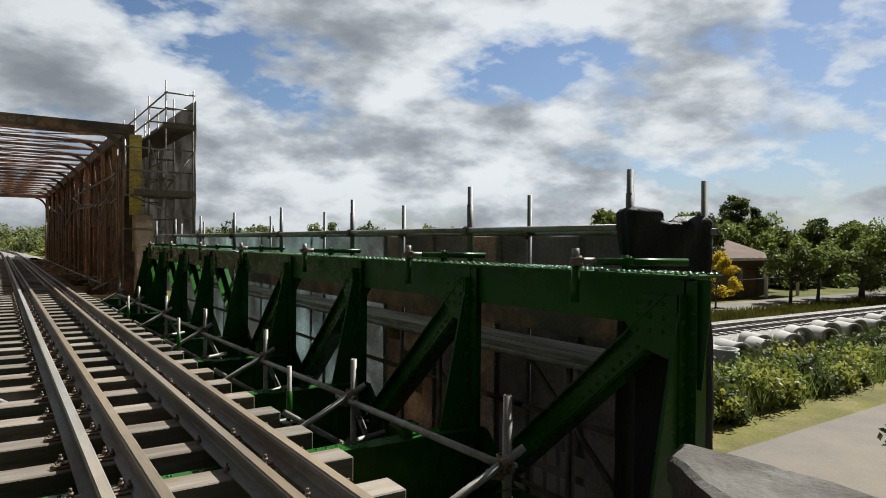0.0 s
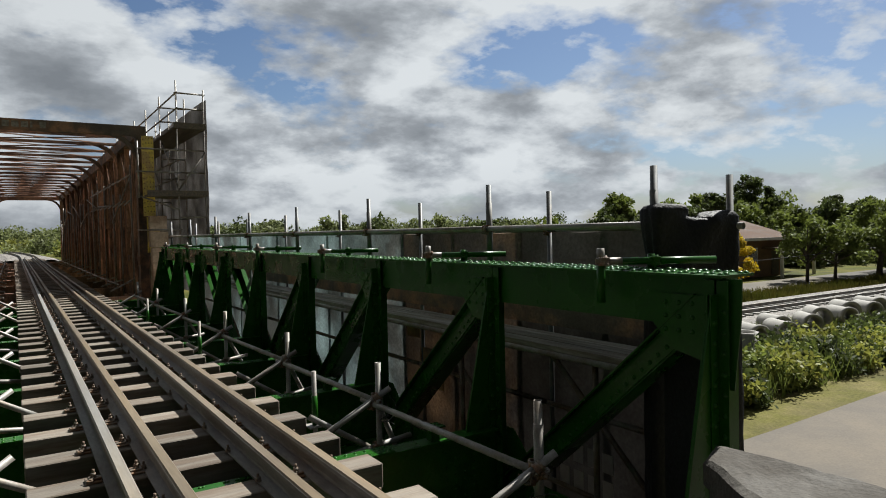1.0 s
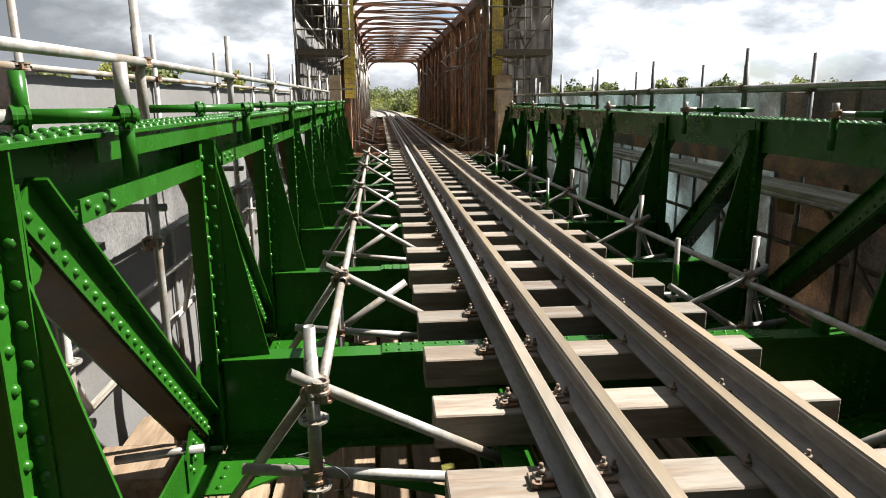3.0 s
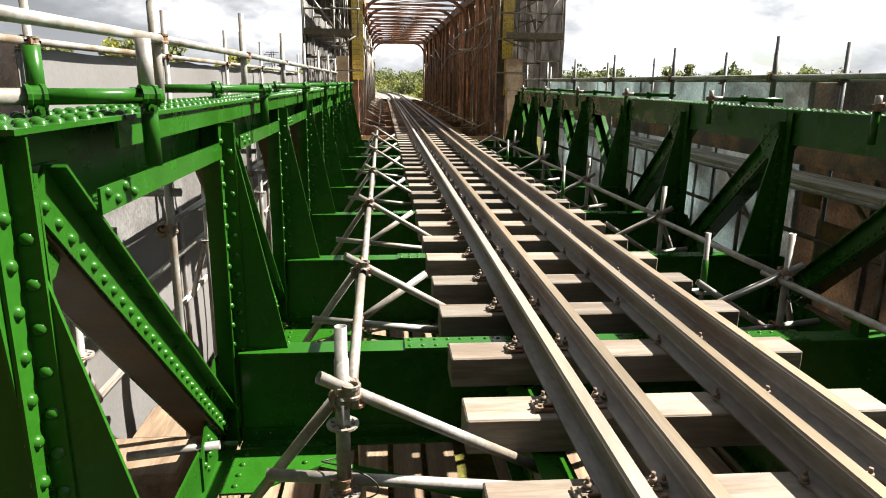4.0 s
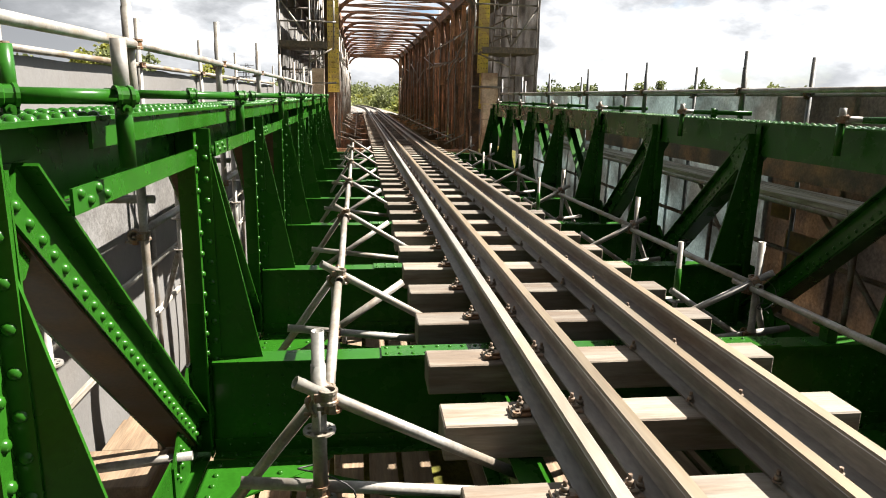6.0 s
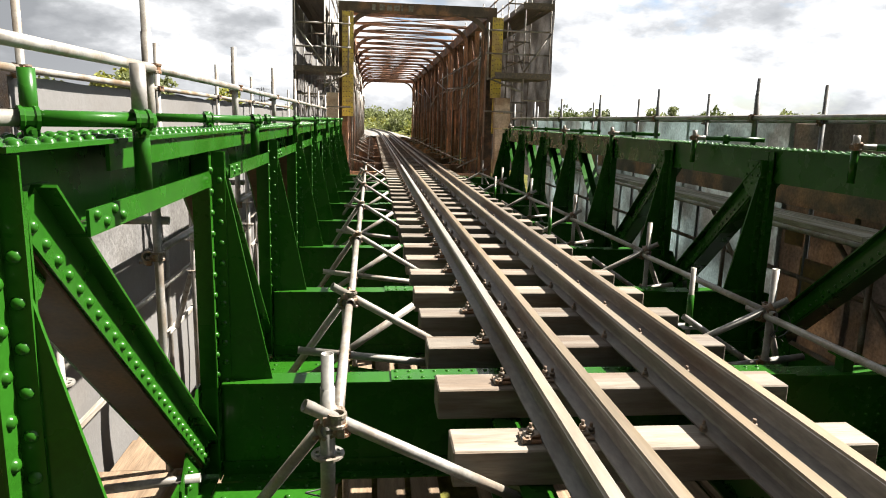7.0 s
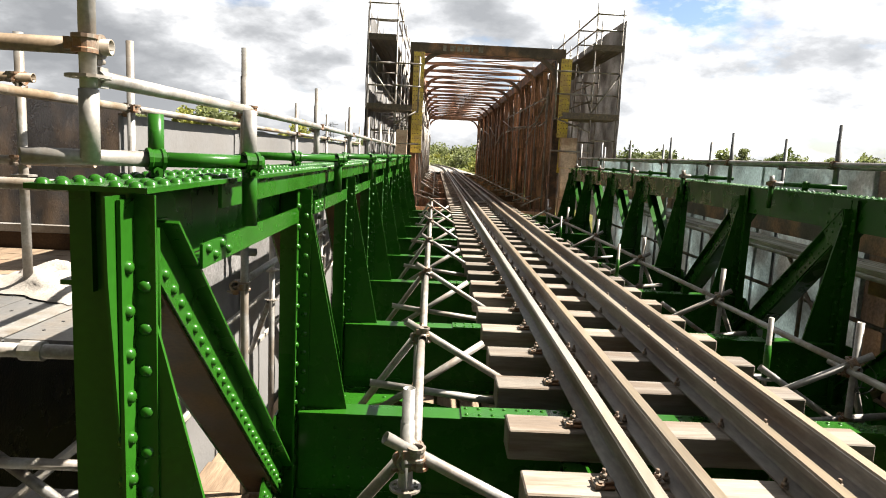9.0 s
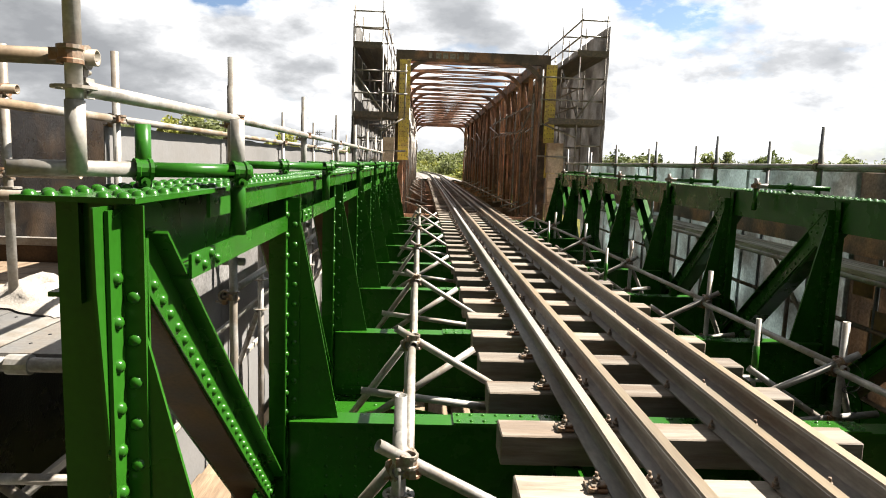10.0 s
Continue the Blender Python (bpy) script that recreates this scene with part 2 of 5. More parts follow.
LEAFLIGHT = material("foliage_light", (0.2121, 0.2194, 0.0439), 0.7, 0, 0.4, 0.8, 9, 0, through_light=0.4)
LEAFYELLOW = material("foliage_yellow", (0.4290, 0.3120, 0.0156), 0.7, 0, 0.35, 1, 9, 0, through_light=0.35)
BARK = material("bark", (0.0592, 0.0455, 0.0328), 0.9, 0, 0.4, 4, 30, 0.5, 0.03)
BRICKWALL = material("brick_house_wall", (0.1361, 0.0775, 0.0454), 0.9, 0, 0.25, 2, 20, 0.3, 0.02)
ROOF = material("roof_tiles", (0.0870, 0.0570, 0.0420), 0.85, 0, 0.25, 1, 10, 0.3, 0.03, sheen_spec=0.1)
WHITE = material("white_paint", (0.5508, 0.5361, 0.5145), 0.6, 0, 0.08, 3, 40, 0.05, 0.003)
SACK = material("white_sacking", (0.2700, 0.2457, 0.2160), 0.8, 0, 0.15, 5, 60, 0.4, 0.01)
DARKGLASS = material("window_dark", (0.0207, 0.0242, 0.0275), 0.1, 0, 0.2, 1, 10, 0)
DARKMETAL = material("dark_metal", (0.0436, 0.0436, 0.0436), 0.6, 0.4, 0.3, 4, 30, 0.1, 0.004)
GREYBOARD = material("grey_dusty_board", (0.300, 0.285, 0.255), 0.85, 0, 0.3, 2.5, 14, 0.4, 0.005, second=(0.190, 0.165, 0.130), amount=0.4, stretch=(8, 0.7, 8), vary=0.25)
DARKBOARD = material("dark_grey_board", (0.085, 0.074, 0.064), 0.85, 0, 0.3, 2.5, 14, 0.4, 0.005, second=(0.125, 0.100, 0.078), amount=0.4, stretch=(8, 0.7, 8), vary=0.3)
DARKSTONE = material("low_bounce_concrete", (0.040, 0.036, 0.031), 0.9, 0, 0.35, 3, 40, 0.5, 0.015, second=(0.026, 0.023, 0.019), amount=0.45, second_scale=3)
DECKSTEEL = material("perforated_steel_deck", (0.1560, 0.1545, 0.1500), 0.5, 0.4, 0.25, 3, 50, 0.15, 0.003, second=(0.1260, 0.1080, 0.0870), amount=0.3)
ORANGE = material("ochre_sheet", (0.290, 0.205, 0.085), 0.7, 0, 0.3, 2, 20, 0.2, 0.01, through_light=0.4, second=(0.200, 0.150, 0.090), amount=0.4, second_scale=3)
LETTER = material("faded_print", (0.3168, 0.2970, 0.2706), 0.7, 0, 0.15, 3, 30, 0.1, 0.003)


# ---- mesh building ----
class Geo:
    """Collects boxes, plates, tubes and domes into one mesh."""

    def __init__(self):
        self.v, self.f, self.smooth = [], [], []

    def add(self, vs, fs, smooth=False):
        o = len(self.v)
        self.v += [tuple(p) for p in vs]
        self.f += [tuple(i + o for i in q) for q in fs]
        self.smooth += [smooth] * len(fs)
        return self

    def box(self, x0, x1, y0, y1, z0, z1, m=None, bevel=0.0):
        if bevel:
            return self.bevelled(x0, x1, y0, y1, z0, z1, bevel, m)
        vs = [Vector((x, y, z)) for x in (x0, x1) for y in (y0, y1) for z in (z0, z1)]
        if m:
            vs = [m @ p for p in vs]
        return self.add(vs, [(0, 1, 3, 2), (4, 6, 7, 5), (0, 4, 5, 1), (2, 3, 7, 6), (0, 2, 6, 4), (1, 5, 7, 3)])

    def bevelled(self, x0, x1, y0, y1, z0, z1, b, m=None):
        bm = bmesh.new()
        bmesh.ops.create_cube(bm, size=1.0)
        for p in bm.verts:
            p.co = Vector(((x0 + x1) / 2 + p.co.x * (x1 - x0), (y0 + y1) / 2 + p.co.y * (y1 - y0), (z0 + z1) / 2 + p.co.z * (z1 - z0)))
        bmesh.ops.bevel(bm, geom=bm.edges[:], offset=b, segments=1, affect="EDGES")
        bm.verts.index_update()
        vs = [m @ p.co if m else p.co.copy() for p in bm.verts]
        fs = [[p.index for p in q.verts] for q in bm.faces]
        bm.free()
        return self.add(vs, fs)

    def prism(self, pts, a, b, axis):
        """A closed outline, drawn along an axis ('x': outline in y, z; 'y': outline in x, z; 'z': in x, y) from a to b."""
        k = len(pts)

        def at(p, d):
            return {"x": (d, p[0], p[1]), "y": (p[0], d, p[1]), "z": (p[0], p[1], d)}[axis]

        vs = [at(p, a) for p in pts] + [at(p, b) for p in pts]
        fs = [tuple(range(k))[::-1], tuple(range(k, 2 * k))] + [(i, (i + 1) % k, k + (i + 1) % k, k + i) for i in range(k)]
        return self.add(vs, fs)

    def tube(self, a, b, r=0.02415, seg=10, inner=0.0, r2=None):
        a, b = Vector(a), Vector(b)
        d = (b - a).normalized()
        u = d.orthogonal().normalized()
        w = d.cross(u)
        r2 = r if r2 is None else r2
        ring = [(math.cos(2 * math.pi * i / seg), math.sin(2 * math.pi * i / seg)) for i in range(seg)]
        rows = [[a + (u * c + w * s) * r for c, s in ring], [b + (u * c + w * s) * r2 for c, s in ring]]
        if inner:
            t = min(0.08, (b - a).length / 3)
            rows += [[b + (u * c + w * s) * inner for c, s in ring], [b - d * t + (u * c + w * s) * inner for c, s in ring]]
            rows = [[a + d * t + (u * c + w * s) * inner for c, s in ring], [a + (u * c + w * s) * inner for c, s in ring]] + rows
        vs = [p for row in rows for p in row]
        fs, sm = [], []
        for k in range(len(rows) - 1):
            for i in range(seg):
                j = (i + 1) % seg
                fs.append((k * seg + i, k * seg + j, (k + 1) * seg + j, (k + 1) * seg + i))
        self.add(vs, fs, True)
        o = len(self.v) - len(vs)
        n = len(rows)
        self.f += [tuple(o + i for i in range(seg))[::-1], tuple(o + (n - 1) * seg + i for i in range(seg))]
        self.smooth += [False, False]
        return self

    def ring(self, c, r_out, r_in, h, axis=(0, 0, 1), seg=16):
        c, d = Vector(c), Vector(axis).normalized()
        u = d.orthogonal().normalized()
        w = d.cross(u)
        vs = []
        for r, z in ((r_out, -h / 2), (r_out, h / 2), (r_in, h / 2), (r_in, -h / 2)):
            vs += [c + d * z + (u * math.cos(2 * math.pi * i / seg) + w * math.sin(2 * math.pi * i / seg)) * r for i in range(seg)]
        fs = [(k * seg + i, k * seg + (i + 1) % seg, ((k + 1) % 4) * seg + (i + 1) % seg, ((k + 1) % 4) * seg + i) for k in range(4) for i in range(seg)]
        return self.add(vs, fs)

    def dome(self, c, n, r=0.016, h=0.011, seg=8):
        c, d = Vector(c), Vector(n).normalized()
        u = d.orthogonal().normalized()
        w = d.cross(u)
        vs = []
        for q, z in ((1.0, 0.0), (0.82, 0.6), (0.42, 0.93)):
            vs += [c + d * (h * z) + (u * math.cos(2 * math.pi * i / seg) + w * math.sin(2 * math.pi * i / seg)) * (r * q) for i in range(seg)]
        vs.append(c + d * h)
        fs = [(k * seg + i, k * seg + (i + 1) % seg, (k + 1) * seg + (i + 1) % seg, (k + 1) * seg + i) for k in range(2) for i in range(seg)]
        fs += [(2 * seg + i, 2 * seg + (i + 1) % seg, 3 * seg) for i in range(seg)]
        return self.add(vs, fs, True)

    def mesh(self, name):
        me = bpy.data.meshes.new(name)
        me.from_pydata(self.v, [], self.f)
        me.polygons.foreach_set("use_smooth", self.smooth)
        me.update()
        bm = bmesh.new()
        bm.from_mesh(me)
        bmesh.ops.recalc_face_normals(bm, faces=bm.faces[:])
        bm.to_mesh(me)
        bm.free()
        return me


def part(name, geo, mt, parent=None, label="", at=None):
    me = geo if isinstance(geo, bpy.types.Mesh) else geo.mesh(name)
    if not me.materials:
        me.materials.append(mt)
    ob = new(name, me)
    if parent:
        ob.parent = parent
    if at is not None:
        ob.matrix_basis = at
    if label:
        ob["label"] = label
    return ob


def thing(name, label, category, group="", kind="", at=None):
    ob = new(name)
    ob.empty_display_size = 0.2
    if at is not None:
        ob.matrix_basis = at
    return tagged(ob, label, category, group, kind)


def solid(name, geo, mt, label, category, group="", kind="", at=None):
    return tagged(part(name, geo, mt, at=at), label, category, group, kind)


RND = random.Random(7)

# ---- ground and setting ----
GZ = -3.0
Y0, PITCH, PANELS = 2.46, 1.98, 8
YK = [Y0 + PITCH * k for k in range(PANELS + 1)]
YEND = YK[-1]


def grid_sheet(x0, x1, y0, y1, nx, ny, z):
    g = Geo()
    vs = [(x0 + (x1 - x0) * i / nx, y0 + (y1 - y0) * j / ny, z(x0 + (x1 - x0) * i / nx, y0 + (y1 - y0) * j / ny)) for j in range(ny + 1) for i in range(nx + 1)]
    fs = [(j * (nx + 1) + i, j * (nx + 1) + i + 1, (j + 1) * (nx + 1) + i + 1, (j + 1) * (nx + 1) + i) for j in range(ny) for i in range(nx)]
    return g.add(vs, fs, True)


def bank(x, y):
    """Height of the ground: flat land, with the railway's bank rising to the bridge ends."""
    rise = 0.0
    if y > 50:
        rise = min((y - 50) / 8, 1) * max(0.0, 1 - max(abs(x) - 3.0, 0) / 5.0) * 2.55
    if y < 2:
        rise = max(0.0, 1 - max(abs(x + 0.5) - 2.3, 0) / 4.0) * 2.55 if y < 1.6 else 0
    return GZ + rise + 0.12 * noise.noise(Vector((x * 0.15, y * 0.15, 0)))


ground_near = grid_sheet(-90, 90, -60, 160, 120, 150, bank)
far = Geo()
for x0, x1, y0, y1 in ((-2500, -90, -2500, 2500), (90, 2500, -2500, 2500), (-90, 90, -2500, -60), (-90, 90, 160, 2500)):
    far.add([(x0, y0, GZ), (x1, y0, GZ), (x1, y1, GZ), (x0, y1, GZ)], [(0, 1, 2, 3)])
ground_near.add(far.v, far.f)
solid("ground", ground_near, GRASS, "rough green and straw-coloured grass land", "ground", kind="structure")

# ---- track ----
def rail_profile(x):
    h = [(0.073, -0.146), (0.073, -0.136), (0.014, -0.118), (0.008, -0.105), (0.008, -0.045), (0.034, -0.034), (0.036, -0.008), (0.028, 0.0)]
    return [(x + a, b) for a, b in h] + [(x - a, b) for a, b in h[::-1]]


def rail(x, head, y0, y1, name, label):
    """A flat-bottomed rail: oxide-brown foot and web, worn running head laid on it as its own strip."""
    ob = thing(name, label, "rail", "rails of the track")
    n = max(1, int((y1 - y0) / 3))
    bodyg = Geo()
    prof = rail_profile(x)

    def bend(y):
        return -0.0016 * max(0, y - 62) ** 2 if y > 62 else 0.0

    ys = [y0 + (y1 - y0) * i / n for i in range(n + 1)]
    vs = [(px + bend(y), y, pz - 0.0005) for y in ys for px, pz in prof]
    k = len(prof)
    fs = [(j * k + i, j * k + (i + 1) % k, (j + 1) * k + (i + 1) % k, (j + 1) * k + i) for j in range(n) for i in range(k)]
    bodyg.add(vs, fs + [tuple(range(k)), tuple(n * k + i for i in range(k))[::-1]])
    part("web_and_foot", bodyg, RAILSIDE, ob)
    top = Geo()
    hp = [(x - 0.0335, -0.006), (x - 0.026, 0.003), (x + 0.026, 0.003), (x + 0.0335, -0.006)]
    vs = [(px + bend(y), y, pz) for y in ys for px, pz in hp]
    fs = [(j * 4 + i, j * 4 + i + 1, (j + 1) * 4 + i + 1, (j + 1) * 4 + i) for j in range(n) for i in range(3)]
    top.add(vs, fs)
    part("rail_head", top, head, ob, "worn lighter running surface")
    return ob


for sx in (-1, 1):
    rail(0.53 if sx > 0 else -0.513, RAILHEAD if sx < 0 else GUARDHEAD, -12, 200, "running_rail", "weathered steel running rail with worn grey head on timber sleepers")
    rail(0.256 if sx > 0 else -0.275, GUARDHEAD, -12, 62, "guard_rail", "rust-brown steel guard rail beside the running rail")

clip = Geo()
clip.box(-0.045, 0.045, -0.05, 0.05, 0.0, 0.014, bevel=0.004)
clip.box(-0.03, 0.045, -0.028, 0.028, 0.014, 0.030, bevel=0.005)
clip.ring((-0.02, -0.034, 0.018), 0.022, 0.010, 0.012, seg=10)
CLIP_ME = clip.mesh("clip_plate")
CLIP_ME.materials.append(COUPLER)
bolt = Geo()
bolt.tube((0, 0, 0.028), (0, 0, 0.036), 0.020, 10)
bolt.tube((0, 0, 0.036), (0, 0, 0.056), 0.015, 6)
bolt.tube((0, 0, 0.056), (0, 0, 0.078), 0.008, 8)
BOLT_ME = bolt.mesh("bolt")
BOLT_ME.materials.append(COUPLER)


def sleeper(y, x0=-0.975, x1=0.955, z=-0.148, clips=True, yaw=0.0):
    ob = thing("sleeper", "pale weathered timber sleeper with bolted rail clips", "sleeper", "sleepers under the rails", at=pose((x0 + x1) / 2, y - 0.11, z, 0, 0, yaw))
    part("timber", SLEEPER_ME[RND.randrange(4)], TIMBER, ob)
    if clips:
        cx = (x0 + x1) / 2
        for rx in (-0.513, 0.53):
            for s in (-1, 1):
                c = part("rail_clip", CLIP_ME, COUPLER, ob, at=pose(rx + s * 0.122 - cx, 0.01 * s, 0.002, 0, 0, 0 if s < 0 else 180))
                part("bolt", BOLT_ME, COUPLER, c)
        for rx, s in ((-0.275, 1), (0.256, -1), (-0.275, -1), (0.256, 1)):
            c = part("bolt", BOLT_ME, COUPLER, ob, at=pose(rx + s * 0.072 - cx, 0.02, -0.015))
    return ob


SLEEPER_ME = []
for k in range(4):
    g = Geo()
    a, b, c = RND.uniform(-0.012, 0.012), RND.uniform(-0.01, 0.01), RND.uniform(-0.006, 0.006)
    g.bevelled(-0.965 + a, 0.965 + b, -0.11 + c, 0.11, -0.165, 0.0, 0.007)
    me = g.mesh("timber")
    me.materials.append(TIMBER)
    SLEEPER_ME.append(me)
SL0, SLSTEP = 4.272, PITCH / 3
for k in range(-5, 86):
    y = SL0 + SLSTEP * k
    sleeper(y, clips=y < 22, yaw=RND.uniform(-0.7, 0.7))

# ballast bed and sleepers past the far bridge end and behind the near one
# the near bed is unseen and darkened so less light bounces on the end posts
bed = Geo()
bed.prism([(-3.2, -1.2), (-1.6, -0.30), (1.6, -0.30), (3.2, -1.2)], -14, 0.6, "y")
solid("ballast_bed", bed, DARKBALLAST, "unseen crushed-stone ballast bed under the track, coloured dark to cut bounced light", "ballast", kind="structure")
vs, fs = [], []
for i in range(40):
    y = 58 + i * 4
    bx = -0.0016 * max(0, y - 62) ** 2
    vs += [(bx - 2.6, y, -0.5), (bx - 1.4, y, -0.17), (bx + 1.4, y, -0.17), (bx + 2.6, y, -0.5)]
    if i:
        o = 4 * (i - 1)
        fs += [(o + j, o + j + 1, o + j + 5, o + j + 4) for j in range(3)]
solid("ballast_bed", Geo().add(vs, fs), BALLAST, "pale ballast of the line curving away past the bridge", "ballast", kind="structure")

# ---- green floor beams and stringers ----
def floor_beam(y, zt=-0.235, zb=-0.80):
    ob = thing("floor_beam", "dark green riveted steel cross beam with lit top flange", "beam", "cross beams of the green span", at=pose(0, y, 0))
    part("web_plate", Geo().box(-2.17, 2.17, -0.006, 0.006, zb, zt), GREEN, ob)
    tf = Geo().box(-2.15, 2.15, -0.078, 0.078, zt, zt + 0.012)
    tf.box(-2.15, 2.15, 0.006, 0.016, zt - 0.075, zt).box(-2.15, 2.15, -0.016, -0.006, zt - 0.075, zt)
    part("top_flange", tf, GREEN, ob)
    bf = Geo().box(-2.17, 2.17, -0.085, 0.085, zb - 0.012, zb)
    bf.box(-2.17, 2.17, 0.006, 0.016, zb, zb + 0.08).box(-2.17, 2.17, -0.016, -0.006, zb, zb + 0.08)
    part("bottom_flange", bf, GREEN, ob)
    part("cover_plate", Geo().box(-1.22, 1.22, -0.078, 0.078, zt + 0.013, zt + 0.024), GREEN, ob)
    rv = Geo()
    for s in (-1, 1):
        for k in range(20):
            x = s * (1.19 - 0.0 - k * 0.075)
            if abs(x) > 0.05:
                rv.dome((x, -0.045, zt + 0.024), (0, 0, 1), 0.013, 0.009, 6)
                rv.dome((x, 0.045, zt + 0.024), (0, 0, 1), 0.013, 0.009, 6)
        for k in range(7):
            for j in range(4):
                rv.dome((s * (1.95 - j * 0.085), -0.006, zb + 0.1 + k * 0.06), (0, -1, 0), 0.011, 0.007, 6)
        for k in range(27):
            rv.dome((s * (0.06 + k * 0.078), -0.016, zb + 0.045), (0, -1, 0), 0.011, 0.007, 6)
            rv.dome((s * (0.10 + k * 0.078), -0.055, zb), (0, 0, 1), 0.011, 0.007, 6)
    part("rivet", rv, GREEN, ob)["kind"] = "stuff"
    return ob


first = floor_beam(YK[0])
for y in YK[1:]:
    copy_thing(first, pose(0, y, 0))
for k in (1, 2, 3):
    ob = thing("packing_stub", "small green steel stub standing on the cross beam", "bracket", "stubs on the cross beams")
    part("stem", Geo().box(1.55, 1.62, YK[k] - 0.035, YK[k] + 0.035, -0.223, -0.125), GREEN, ob)
    part("cap_plate", Geo().box(1.51, 1.66, YK[k] - 0.06, YK[k] + 0.06, -0.125, -0.113), GREEN, ob)
for k in range(PANELS):
    for sx in (-1, 1):
        ob = thing("stringer", "dark green steel stringer under the rail between cross beams", "beam", "stringers of the green span", at=pose(0.62 * sx, YK[k], 0))
        part("web_plate", Geo().box(-0.005, 0.005, 0.02, PITCH - 0.02, -0.70, -0.33), GREEN, ob)
        part("top_flange", Geo().box(-0.075, 0.075, 0.08, PITCH - 0.08, -0.33, -0.318), GREEN, ob)
        part("bottom_flange", Geo().box(-0.075, 0.075, 0.09, PITCH - 0.09, -0.712, -0.70), GREEN, ob)
    ob = thing("lateral_brace", "green flat diagonal brace below the cross beams", "brace", "lower braces of the green span")
    for a, b in ((-1, 1), (1, -1)):
        p, q = Vector((2.05 * a, YK[k] + 0.1, -0.83)), Vector((2.05 * b, YK[k + 1] - 0.1, -0.83))
        d = (q - p).normalized()
        w = Vector((-d.y, d.x, 0)) * 0.04
        dz = Vector((0, 0, 0.01 + 0.013 * (a > 0)))
        e = Vector((0, 0, 0.013 * (a > 0)))
        part("brace_angle", Geo().add([p - w + e, p + w + e, q + w + e, q - w + e, p - w + dz, p + w + dz, q + w + dz, q - w + dz], [(3, 2, 1, 0), (4, 5, 6, 7), (0, 1, 5, 4), (1, 2, 6, 5), (2, 3, 7, 6), (3, 0, 4, 7)]), GREEN, ob)

# ---- green pony trusses ----
RIVET = Geo().dome((0, 0, 0), (0, 0, 1), 0.019, 0.014, 8).mesh("rivet")
RIVET.materials.append(GREEN)


def rivet_set(parent, places, near):
    """Rivet heads: the near ones singly, the rest in one mesh."""
    rest = Geo()
    for c, nrm in places:
        if near(c):
            q = Vector(nrm).to_track_quat("Z", "Y").to_matrix().to_4x4()
            part("rivet", RIVET, GREEN, parent, at=Matrix.Translation(c) @ q)
        else:
            rest.dome(c, nrm, 0.016, 0.011, 6)
    if rest.v:
        part("rivets_far_along", rest, GREEN, parent)["kind"] = "stuff"


